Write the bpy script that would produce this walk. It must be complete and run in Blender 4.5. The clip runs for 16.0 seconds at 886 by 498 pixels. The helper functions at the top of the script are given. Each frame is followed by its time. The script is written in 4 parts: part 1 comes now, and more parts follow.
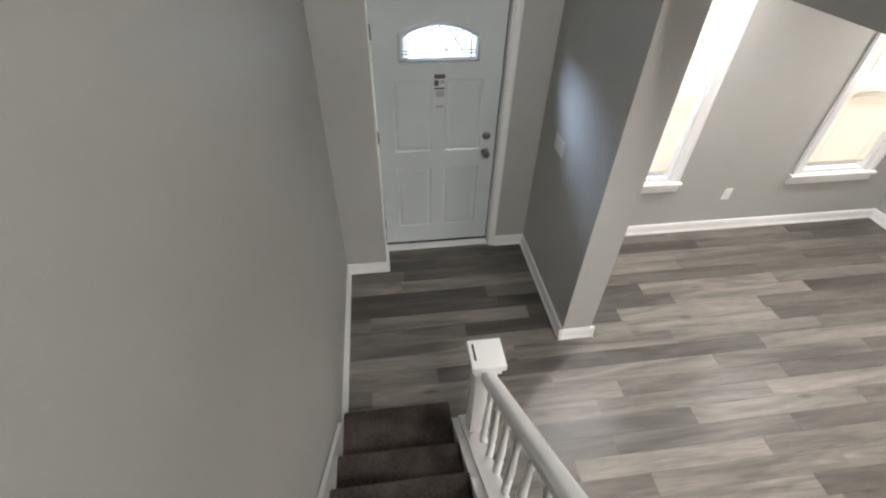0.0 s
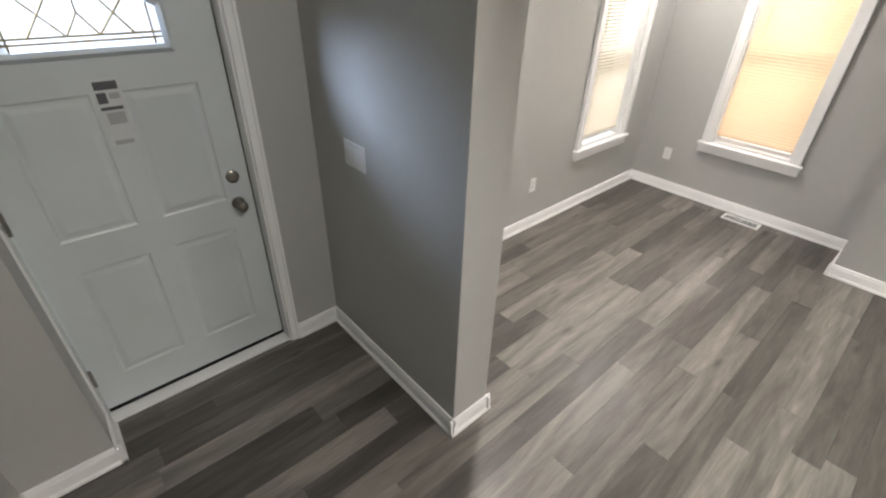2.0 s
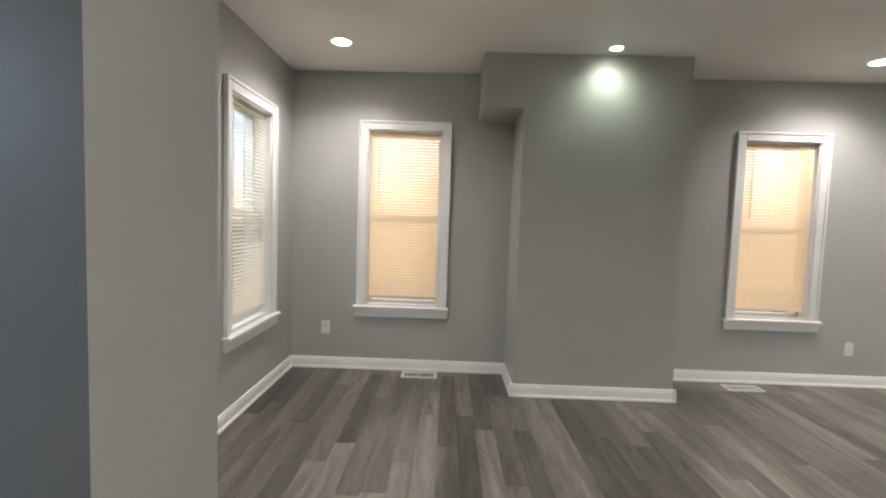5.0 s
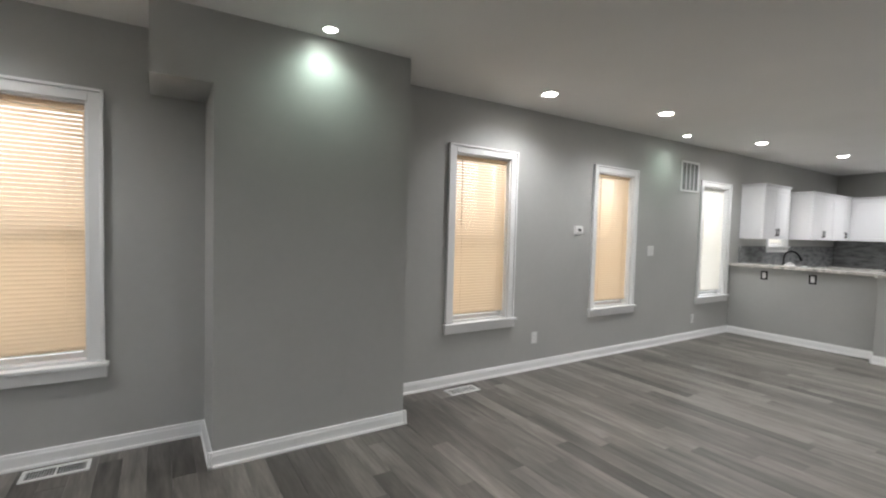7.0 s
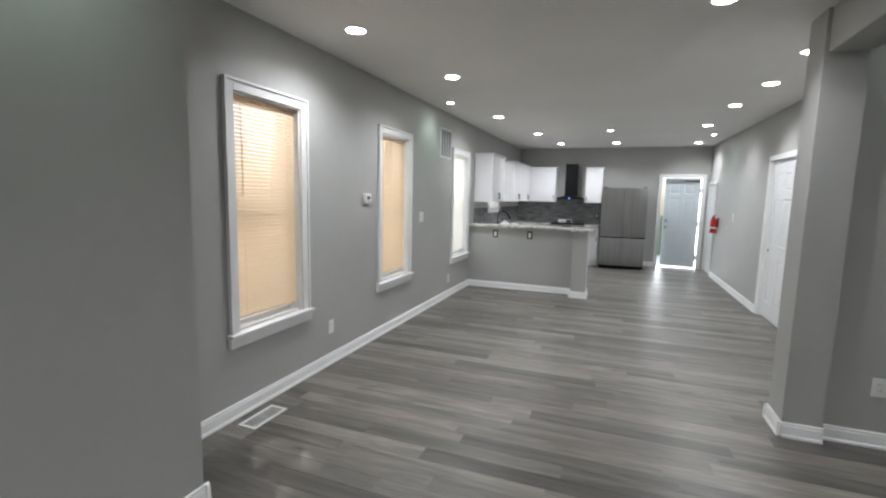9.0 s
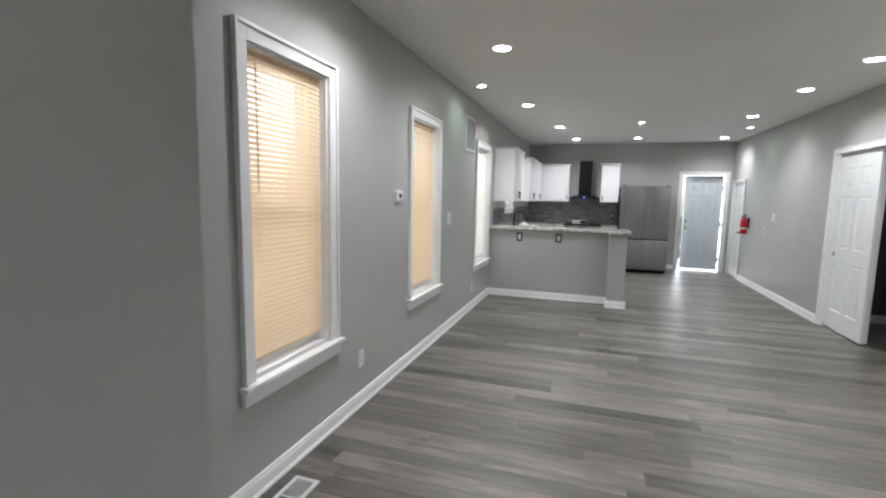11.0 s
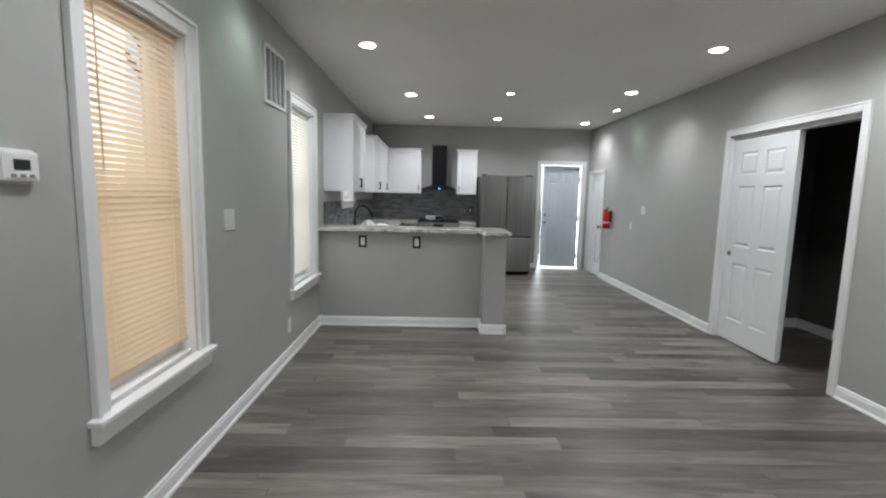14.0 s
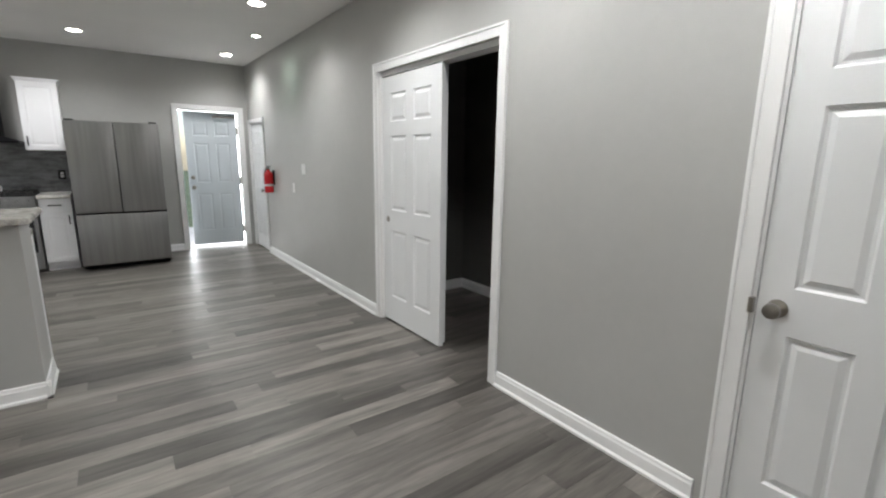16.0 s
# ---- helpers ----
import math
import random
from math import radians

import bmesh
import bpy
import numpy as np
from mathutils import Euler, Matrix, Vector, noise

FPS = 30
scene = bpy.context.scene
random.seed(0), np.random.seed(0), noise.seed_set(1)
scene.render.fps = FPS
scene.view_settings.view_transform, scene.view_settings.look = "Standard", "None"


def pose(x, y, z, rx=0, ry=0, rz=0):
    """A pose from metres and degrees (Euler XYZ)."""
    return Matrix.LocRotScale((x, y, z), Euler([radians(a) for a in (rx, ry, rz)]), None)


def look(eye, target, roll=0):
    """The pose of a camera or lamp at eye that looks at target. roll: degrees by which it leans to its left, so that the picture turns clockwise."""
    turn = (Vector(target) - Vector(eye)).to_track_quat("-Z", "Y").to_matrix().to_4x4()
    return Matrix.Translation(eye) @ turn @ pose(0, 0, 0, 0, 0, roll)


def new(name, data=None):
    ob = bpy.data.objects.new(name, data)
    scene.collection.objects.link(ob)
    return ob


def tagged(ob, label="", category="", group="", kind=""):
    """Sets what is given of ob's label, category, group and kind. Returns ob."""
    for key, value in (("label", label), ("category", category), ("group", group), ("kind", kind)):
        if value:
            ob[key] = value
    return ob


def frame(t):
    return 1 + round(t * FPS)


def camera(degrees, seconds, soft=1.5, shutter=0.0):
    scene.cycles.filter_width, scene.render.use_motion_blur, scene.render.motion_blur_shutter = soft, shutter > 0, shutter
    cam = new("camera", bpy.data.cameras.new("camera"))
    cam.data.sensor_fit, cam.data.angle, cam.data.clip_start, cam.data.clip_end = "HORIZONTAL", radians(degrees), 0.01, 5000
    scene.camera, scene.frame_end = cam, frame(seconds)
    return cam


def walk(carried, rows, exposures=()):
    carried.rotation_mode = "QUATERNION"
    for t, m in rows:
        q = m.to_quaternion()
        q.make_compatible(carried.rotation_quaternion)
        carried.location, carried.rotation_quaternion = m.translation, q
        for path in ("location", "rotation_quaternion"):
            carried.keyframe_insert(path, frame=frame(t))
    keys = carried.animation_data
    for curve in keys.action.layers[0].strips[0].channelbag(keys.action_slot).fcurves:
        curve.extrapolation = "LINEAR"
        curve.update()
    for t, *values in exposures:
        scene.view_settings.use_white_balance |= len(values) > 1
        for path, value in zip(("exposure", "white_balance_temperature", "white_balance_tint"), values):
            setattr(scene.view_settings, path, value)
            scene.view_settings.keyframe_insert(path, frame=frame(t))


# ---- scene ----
import bmesh
from mathutils import Matrix, Vector

cam = camera(88.9, 16.0, soft=2.2, shutter=0.0)
METRES, EYE, TURN = 9.1, 2.71, -8.6
ROWS = [
    (0.0, 0.0, 0.0, 0.0, 0.98, -41.67, -1.1),
    (0.5, -0.002, 0.0331, -0.0222, -0.53, -41.0, -1.12),
    (1.0, -0.0028, 0.0582, -0.0406, -10.4, -41.05, -1.06),
    (1.5, -0.0027, 0.0845, -0.0624, -21.75, -38.17, -1.42),
    (2.0, 0.0062, 0.1071, -0.0842, -32.7, -32.46, -1.43),
    (5.5, 0.0668, 0.1941, -0.1468, -85.66, -2.59, -1.33),
    (6.0, 0.0785, 0.1781, -0.1466, -88.7, -2.33, -1.26),
    (6.5, 0.1015, 0.166, -0.1428, -96.01, -2.34, -1.29),
    (7.0, 0.1299, 0.1718, -0.1393, -113.81, -2.56, -1.55),
    (7.5, 0.1632, 0.1759, -0.1389, -129.72, -3.55, -1.42),
    (8.0, 0.1961, 0.1831, -0.1369, -133.52, -4.06, -1.41),
    (8.5, 0.2298, 0.1942, -0.1356, -139.91, -4.95, -1.3),
    (11.0, 0.3486, 0.1377, -0.1367, -152.93, -6.55, -1.05),
    (11.5, 0.3595, 0.1122, -0.1373, -144.36, -6.51, -1.29),
    (12.0, 0.3755, 0.0816, -0.1387, -152.2, -6.4, -1.21),
    (12.5, 0.3894, 0.0455, -0.1398, -162.73, -6.45, -1.22),
    (13.0, 0.4032, 0.0106, -0.1408, -171.36, -6.58, -1.33),
    (13.5, 0.4091, -0.033, -0.1435, -172.17, -6.84, -1.36),
    (14.0, 0.4114, -0.0741, -0.1425, -172.32, -6.92, -1.31),
    (14.5, 0.4004, -0.1136, -0.1443, -176.1, -7.05, -1.19),
    (15.0, 0.3782, -0.1569, -0.1456, -186.29, -8.18, -1.12),
    (15.5, 0.3508, -0.1924, -0.1447, -196.98, -9.72, -0.86),
    (16.0, 0.308, -0.2244, -0.1449, -207.66, -11.41, -0.73),
]
PATH = [(t, pose(0, 0, EYE, 0, 0, TURN) @ pose(METRES * x, METRES * y, METRES * z, 90 + pitch, roll, yaw)) for t, x, y, z, yaw, pitch, roll in ROWS]
NUDGE = {5.3: ((0.04, -0.04), 0.57), 5.5: ((0.04, -0.04), 0.57), 6.0: ((0.02, -0.02), 0.28)}
PATH += [
    (2.5, look((0.300, 1.060, 1.757), (1.573, 2.266, 0.795), 0.8)),
    (3.0, look((0.301, 1.219, 1.653), (1.861, 2.187, 0.861), 1.0)),
    (5.3, look((0.837, 1.675, 1.359), (2.833, 1.594, 1.273), 1.3)),
    (8.7, look((2.411, 1.402, 1.512), (3.271, -0.390, 1.289), 1.6)),
    (10.8, look((3.270, 0.858, 1.464), (3.689, -1.084, 1.230), 0.9)),
]
PATH = [(t, pose(*shift, 0) @ m @ pose(0, 0, 0, 0, turn, 0)) for t, m in PATH for shift, turn in [NUDGE.get(t, ((0, 0), 0))]]
PATH.sort(key=lambda row: row[0])
EXPOSURES = [
    (0.0, 1.55, 6700, 14), (2.0, 1.4, 6850, 14), (3.2, 1.22, 7000, 14), (5.3, 0.64, 6750, 12), (6.5, 0.42, 6450, 12), (7.5, 0.72, 6200, 10),
    (8.5, 0.55, 6100, 10), (11.5, 0.55, 6150, 10), (12.5, 0.15, 6150, 10), (13.5, 0.22, 6100, 10), (14.5, 0.26, 6200, 10), (15.5, 0.52, 6250, 10), (16.0, 0.44, 6350, 10),
]
walk(cam, PATH, EXPOSURES)

# ---- world, sun and lamps ----
world = bpy.data.worlds.new("sky")
scene.world = world
world.use_nodes = True
wn = world.node_tree
sky = wn.nodes.new("ShaderNodeTexSky")
sky.sky_type, sky.sun_disc = "NISHITA", False
sky.sun_elevation, sky.sun_rotation = radians(55), radians(131)
wn.links.new(sky.outputs[0], wn.nodes["Background"].inputs[0])
wn.nodes["Background"].inputs[1].default_value = 0.15
sun = new("sun", bpy.data.lights.new("sun", "SUN"))
sun.data.energy, sun.data.angle, sun.data.color = 2.0, radians(0.5), (1.0, 0.95, 0.88)
sun.matrix_world = look((11, -9.5, 21), (0, 0, 0))


def area_lamp(name, eye, target, w, h, watts, colour):
    """A rectangle of light: the sky in an opening, or an added fill."""
    ob = new(name, bpy.data.lights.new(name, "AREA"))
    ob.data.shape, ob.data.size, ob.data.size_y = "RECTANGLE", w, h
    ob.data.energy, ob.data.color = watts, colour
    ob.matrix_world = look(eye, target)
    return ob


WARM, COOL = (1.0, 0.88, 0.74), (0.92, 0.97, 1.0)
EAST_WATTS = 9
X_E, Y_N, X_W, Y_S = 4.82, 3.03, 0.64, -10.02
for yc, watts, tint in ((2.035, EAST_WATTS, WARM), (-1.243, EAST_WATTS, WARM), (-3.187, EAST_WATTS, WARM), (-5.436, 13, (1, 0.97, 0.92))):
    area_lamp("window_daylight", (X_E + 0.42, yc, 1.50), (0, yc, 1.20), 0.95, 1.75, watts, tint)
for xc in (2.098, 4.005):
    area_lamp("window_daylight", (xc, Y_N + 1.4, 3.5), (xc, Y_N - 0.9, 0.6), 1.2, 0.9, 26, COOL)
area_lamp("window_daylight", (X_E + 0.30, -7.48, 1.68), (0, -7.48, 1.68), 0.6, 0.7, 4, (1, 0.95, 0.88))
area_lamp("door_lite_daylight", (-0.48, Y_N + 0.82, 2.14), (1.19, 2.48, 1.44), 0.60, 0.45, 42, (0.55, 0.72, 1.0))
# Added fill high in the stairwell, no window there; it lifts the left wall.
area_lamp("stairwell_daylight", (0.95, -1.7, 4.6), (-0.38, 0.75, 0.9), 0.7, 0.7, 36, (0.98, 1.0, 0.94))


area_lamp("back_door_daylight", (1.2, Y_S - 0.42, 1.0), (1.2, 0, 0.95), 1.6, 2.3, 90, (1.0, 0.99, 0.97))


def ceil_z(y):
    return 2.645 - 0.0055 * y


# ---- materials ----
def material(name, colour, rough=0.5, metal=0.0, noise=0.0, scale=6.0, bump=0.0, bump_scale=60.0, emit=None, strength=0.0, spec=0.5, stretch=(1, 1, 1), fine=0.0):
    """A painted or plain surface: base colour with two scales of variation and a fine bump."""
    m = bpy.data.materials.new(name)
    m.use_nodes = True
    nt = m.node_tree
    b = nt.nodes["Principled BSDF"]
    b.inputs["Base Color"].default_value = (*colour, 1)
    b.inputs["Roughness"].default_value, b.inputs["Metallic"].default_value = rough, metal
    b.inputs["Specular IOR Level"].default_value = spec
    geo = nt.nodes.new("ShaderNodeNewGeometry")
    vm = nt.nodes.new("ShaderNodeVectorMath")
    vm.operation = "MULTIPLY"
    vm.inputs[1].default_value = stretch
    nt.links.new(geo.outputs["Position"], vm.inputs[0])
    if noise:
        n = nt.nodes.new("ShaderNodeTexNoise")
        n.inputs["Scale"].default_value, n.inputs["Detail"].default_value = scale, 6
        nt.links.new(vm.outputs[0], n.inputs["Vector"])
        n2 = nt.nodes.new("ShaderNodeTexNoise")
        n2.inputs["Scale"].default_value, n2.inputs["Detail"].default_value = scale * 14, 3
        nt.links.new(vm.outputs[0], n2.inputs["Vector"])
        add = nt.nodes.new("ShaderNodeMath")
        add.operation = "MULTIPLY_ADD"
        add.inputs[1].default_value = fine
        nt.links.new(n2.outputs[0], add.inputs[0])
        nt.links.new(n.outputs[0], add.inputs[2])
        ramp = nt.nodes.new("ShaderNodeValToRGB")
        ramp.color_ramp.elements[0].position, ramp.color_ramp.elements[1].position = 0.3 + fine * 0.4, 0.72 + fine * 0.6
        ramp.color_ramp.elements[0].color = (*[c * (1 - noise) for c in colour], 1)
        ramp.color_ramp.elements[1].color = (*[min(1, c * (1 + noise)) for c in colour], 1)
        nt.links.new(add.outputs[0], ramp.inputs[0])
        nt.links.new(ramp.outputs[0], b.inputs["Base Color"])
    if bump:
        nb = nt.nodes.new("ShaderNodeTexNoise")
        nb.inputs["Scale"].default_value, nb.inputs["Detail"].default_value = bump_scale, 4
        nt.links.new(vm.outputs[0], nb.inputs["Vector"])
        bp = nt.nodes.new("ShaderNodeBump")
        bp.inputs["Strength"].default_value, bp.inputs["Distance"].default_value = bump, 0.004
        nt.links.new(nb.outputs[0], bp.inputs["Height"])
        nt.links.new(bp.outputs[0], b.inputs["Normal"])
    if emit:
        b.inputs["Emission Color"].default_value, b.inputs["Emission Strength"].default_value = (*emit, 1), strength
    return m


def plank_material(name, island):
    """Grey-taupe vinyl plank: long grain, knots and a tone of its own for each plank."""
    m = bpy.data.materials.new(name)
    m.use_nodes = True
    nt = m.node_tree
    L = nt.links.new
    b = nt.nodes["Principled BSDF"]
    geo = nt.nodes.new("ShaderNodeNewGeometry")
    if island:
        rnd = geo.outputs["Random Per Island"]
    else:
        rnd = nt.nodes.new("ShaderNodeObjectInfo").outputs["Random"]
    shift = nt.nodes.new("ShaderNodeVectorMath")
    shift.operation = "MULTIPLY_ADD"
    comb = nt.nodes.new("ShaderNodeCombineXYZ")
    mul = nt.nodes.new("ShaderNodeMath")
    mul.operation, mul.inputs[1].default_value = "MULTIPLY", 37.0
    L(rnd, mul.inputs[0])
    L(mul.outputs[0], comb.inputs[0])
    L(mul.outputs[0], comb.inputs[2])
    shift.inputs[1].default_value = (0.9, 8.0, 1.0)
    L(geo.outputs["Position"], shift.inputs[0])
    L(comb.outputs[0], shift.inputs[2])
    grain = nt.nodes.new("ShaderNodeTexNoise")
    grain.inputs["Scale"].default_value, grain.inputs["Detail"].default_value, grain.inputs["Distortion"].default_value = 1.3, 4, 1.1
    L(shift.outputs[0], grain.inputs["Vector"])
    fine = nt.nodes.new("ShaderNodeTexNoise")
    fine.inputs["Scale"].default_value, fine.inputs["Detail"].default_value = 9.0, 6
    L(shift.outputs[0], fine.inputs["Vector"])
    knotv = nt.nodes.new("ShaderNodeVectorMath")
    knotv.operation = "MULTIPLY_ADD"
    knotv.inputs[1].default_value = (1.7, 6.5, 1.0)
    L(geo.outputs["Position"], knotv.inputs[0])
    L(comb.outputs[0], knotv.inputs[2])
    knot = nt.nodes.new("ShaderNodeTexVoronoi")
    knot.inputs["Scale"].default_value = 1.0
    L(knotv.outputs[0], knot.inputs["Vector"])
    kr = nt.nodes.new("ShaderNodeMapRange")
    kr.inputs["From Min"].default_value, kr.inputs["From Max"].default_value = 0.02, 0.14
    kr.inputs["To Min"].default_value, kr.inputs["To Max"].default_value = 0.45, 1.0
    L(knot.outputs["Distance"], kr.inputs["Value"])
    tone = nt.nodes.new("ShaderNodeValToRGB")
    tone.color_ramp.elements[0].color = (0.066, 0.060, 0.054, 1)
    tone.color_ramp.elements[1].color = (0.192, 0.176, 0.159, 1)
    mid = tone.color_ramp.elements.new(0.5)
    mid.color = (0.128, 0.117, 0.105, 1)
    L(rnd, tone.inputs[0])
    g = nt.nodes.new("ShaderNodeMapRange")
    g.inputs["From Min"].default_value, g.inputs["From Max"].default_value = 0.3, 0.7
    g.inputs["To Min"].default_value, g.inputs["To Max"].default_value = 0.58, 1.38
    L(grain.outputs[0], g.inputs["Value"])
    g2 = nt.nodes.new("ShaderNodeMapRange")
    g2.inputs["From Min"].default_value, g2.inputs["From Max"].default_value = 0.3, 0.7
    g2.inputs["To Min"].default_value, g2.inputs["To Max"].default_value = 0.84, 1.14
    L(fine.outputs[0], g2.inputs["Value"])
    p1 = nt.nodes.new("ShaderNodeMath")
    p1.operation = "MULTIPLY"
    L(g.outputs[0], p1.inputs[0])
    L(g2.outputs[0], p1.inputs[1])
    p2 = nt.nodes.new("ShaderNodeMath")
    p2.operation = "MULTIPLY"
    L(p1.outputs[0], p2.inputs[0])
    L(kr.outputs[0], p2.inputs[1])
    out = nt.nodes.new("ShaderNodeVectorMath")
    out.operation = "SCALE"
    L(tone.outputs[0], out.inputs[0])
    L(p2.outputs[0], out.inputs["Scale"])
    L(out.outputs[0], b.inputs["Base Color"])
    rr = nt.nodes.new("ShaderNodeMapRange")
    rr.inputs["To Min"].default_value, rr.inputs["To Max"].default_value = 0.44, 0.31
    L(fine.outputs[0], rr.inputs["Value"])
    L(rr.outputs[0], b.inputs["Roughness"])
    bp = nt.nodes.new("ShaderNodeBump")
    bp.inputs["Strength"].default_value, bp.inputs["Distance"].default_value = 0.07, 0.001
    L(p1.outputs[0], bp.inputs["Height"])
    L(bp.outputs[0], b.inputs["Normal"])
    return m


def slat_material(name, colour):
    """Thin vinyl slat that lets some daylight through."""
    m = bpy.data.materials.new(name)
    m.use_nodes = True
    nt = m.node_tree
    d, t, mix = nt.nodes["Principled BSDF"], nt.nodes.new("ShaderNodeBsdfTranslucent"), nt.nodes.new("ShaderNodeMixShader")
    d.inputs["Base Color"].default_value = (*colour, 1)
    d.inputs["Roughness"].default_value = 0.45
    t.inputs["Color"].default_value = (*colour, 1)
    mix.inputs[0].default_value = 0.25
    nt.links.new(d.outputs[0], mix.inputs[1])
    nt.links.new(t.outputs[0], mix.inputs[2])
    nt.links.new(mix.outputs[0], nt.nodes["Material Output"].inputs[0])
    return m


def glass_material(name, rough=0.0, tint=(1, 1, 1)):
    m = bpy.data.materials.new(name)
    m.use_nodes = True
    b = m.node_tree.nodes["Principled BSDF"]
    b.inputs["Base Color"].default_value = (*tint, 1)
    b.inputs["Transmission Weight"].default_value, b.inputs["Roughness"].default_value, b.inputs["IOR"].default_value = 1.0, rough, 1.3
    return m


WALL = material("greige_wall_paint", (0.41, 0.41, 0.398), 0.42, noise=0.05, scale=1.3, bump=0.10, bump_scale=150, fine=0.3)
CEIL = material("ceiling_paint", (0.82, 0.81, 0.79), 0.7, noise=0.03, scale=1.0, bump=0.10, bump_scale=120)
TRIM = material("white_semigloss_trim", (0.78, 0.78, 0.78), 0.30, noise=0.03, scale=3, bump=0.04, bump_scale=40)
DOORW = material("white_door_paint", (0.76, 0.77, 0.78), 0.34, noise=0.03, scale=2.5, bump=0.06, bump_scale=90)
DOORF = material("pale_grey_front_door_paint", (0.56, 0.60, 0.62), 0.36, noise=0.04, scale=2.5, bump=0.06, bump_scale=90)
DOORB = material("blue_grey_door_paint", (0.55, 0.60, 0.64), 0.4, noise=0.04, scale=2.5, bump=0.05, bump_scale=90)
CAB = material("white_cabinet_paint", (0.80, 0.80, 0.82), 0.33, noise=0.02, scale=3, bump=0.03)
CARPET = material("dark_brown_carpet", (0.062, 0.050, 0.046), 0.95, noise=0.55, scale=5, bump=1.0, bump_scale=420, spec=0.1, fine=0.5)
NICKEL = material("brushed_nickel", (0.30, 0.28, 0.255), 0.28, 1.0, noise=0.1, scale=40)
STEEL = material("brushed_stainless_steel", (0.35, 0.35, 0.35), 0.34, 1.0, noise=0.10, scale=5, bump=0.05, bump_scale=60, stretch=(5, 5, 0.2), fine=0.12)
BLACK = material("black_enamel", (0.005, 0.005, 0.006), 0.45, spec=0.2, noise=0.2, scale=8)
IRON = material("cast_iron", (0.02, 0.02, 0.02), 0.6, noise=0.3, scale=30, bump=0.3)
DARKGLASS = material("dark_oven_glass", (0.01, 0.01, 0.012), 0.06, noise=0.1)
GRANITE = material("pale_granite", (0.55, 0.53, 0.50), 0.18, noise=0.5, scale=16, fine=0.6)
TILE = material("grey_mosaic_tile", (0.16, 0.165, 0.17), 0.22, noise=0.6, scale=5, fine=0.8, stretch=(1, 1, 4))
GROUT = material("dark_grout", (0.10, 0.10, 0.10), 0.9, noise=0.2)
# Wall paint darkened: the closet's inner shade is held in this colour.
CLOSET = material("shaded_closet_paint", (0.13, 0.128, 0.12), 0.6, noise=0.08, scale=1.5, bump=0.10, bump_scale=150, fine=0.3)
PLATE = material("white_plastic_plate", (0.74, 0.74, 0.73), 0.35, noise=0.02)
# Near-black: holds the shade inside slots, gaps and ducts; also colours the display.
SLOT = material("dark_slot", (0.02, 0.02, 0.02), 0.6)
RED = material("red_extinguisher_paint", (0.50, 0.015, 0.02), 0.25, noise=0.1)
PAPER = material("white_paper", (0.75, 0.75, 0.76), 0.8, noise=0.04, bump=0.2, bump_scale=25)
INK = material("black_ink", (0.09, 0.09, 0.10), 0.7)
GREYINK = material("grey_ink", (0.38, 0.39, 0.41), 0.7)
LEAD = material("brass_came", (0.30, 0.22, 0.10), 0.5, 0.6, noise=0.2)
VENT = material("vent_grey_louvre", (0.22, 0.225, 0.23), 0.5, noise=0.05)
LED = material("led_diffuser", (1, 1, 1), 0.5, emit=(1.0, 0.95, 0.86), strength=22)
LEDG = material("led_spot_diffuser", (1, 1, 1), 0.5, emit=(0.90, 1.0, 0.86), strength=22)
BLUELED = material("blue_indicator", (0.05, 0.1, 0.8), 0.4, emit=(0.1, 0.25, 1.0), strength=6)
SLATC = slat_material("cream_vinyl_slat", (0.80, 0.645, 0.46))
# Cream slat made paler: the front windows' glare is put into this colour.
SLATP = slat_material("glare_paled_vinyl_slat", (0.84, 0.77, 0.66))
SLATW = slat_material("whitened_vinyl_slat", (0.82, 0.80, 0.74))
GLASS = glass_material("clear_glass")
OBSCURE = glass_material("textured_door_glass", 0.35, (0.95, 0.98, 1.0))
SUBFLOOR = material("dark_subfloor", (0.05, 0.045, 0.04), 0.9, noise=0.2)
PLANK = plank_material("grey_vinyl_plank", False)
PLANKS = plank_material("grey_vinyl_plank_far", True)
GRASS = material("lawn", (0.10, 0.13, 0.06), 0.95, noise=0.5, scale=2, bump=1, bump_scale=40, fine=0.5)
CONCRETE = material("porch_concrete", (0.42, 0.41, 0.39), 0.85, noise=0.2, scale=3, bump=0.4, fine=0.4)
LEAF = material("tree_leaves", (0.11, 0.16, 0.06), 0.6, noise=0.5, scale=3)
BARK = material("tree_bark", (0.12, 0.09, 0.07), 0.9, noise=0.4, scale=10, bump=0.8)
BRICKM = material("neighbour_wall", (0.48, 0.33, 0.20), 0.85, noise=0.2, scale=4, bump=0.5)


# ---- mesh helpers ----
def add_box(bm, x0, x1, y0, y1, z0, z1, bevel=0.0):
    res = bmesh.ops.create_cube(bm, size=1.0)
    vs = res["verts"]
    bmesh.ops.transform(bm, matrix=Matrix.Translation(((x0 + x1) / 2, (y0 + y1) / 2, (z0 + z1) / 2)) @ Matrix.Diagonal((abs(x1 - x0), abs(y1 - y0), abs(z1 - z0), 1)), verts=vs)
    if bevel:
        es = list({e for v in vs for e in v.link_edges})
        bmesh.ops.bevel(bm, geom=es, offset=bevel, segments=2, affect="EDGES", profile=0.6)


def box(x0, x1, y0, y1, z0, z1, bevel=0.0):
    bm = bmesh.new()
    add_box(bm, x0, x1, y0, y1, z0, z1, bevel)
    return bm


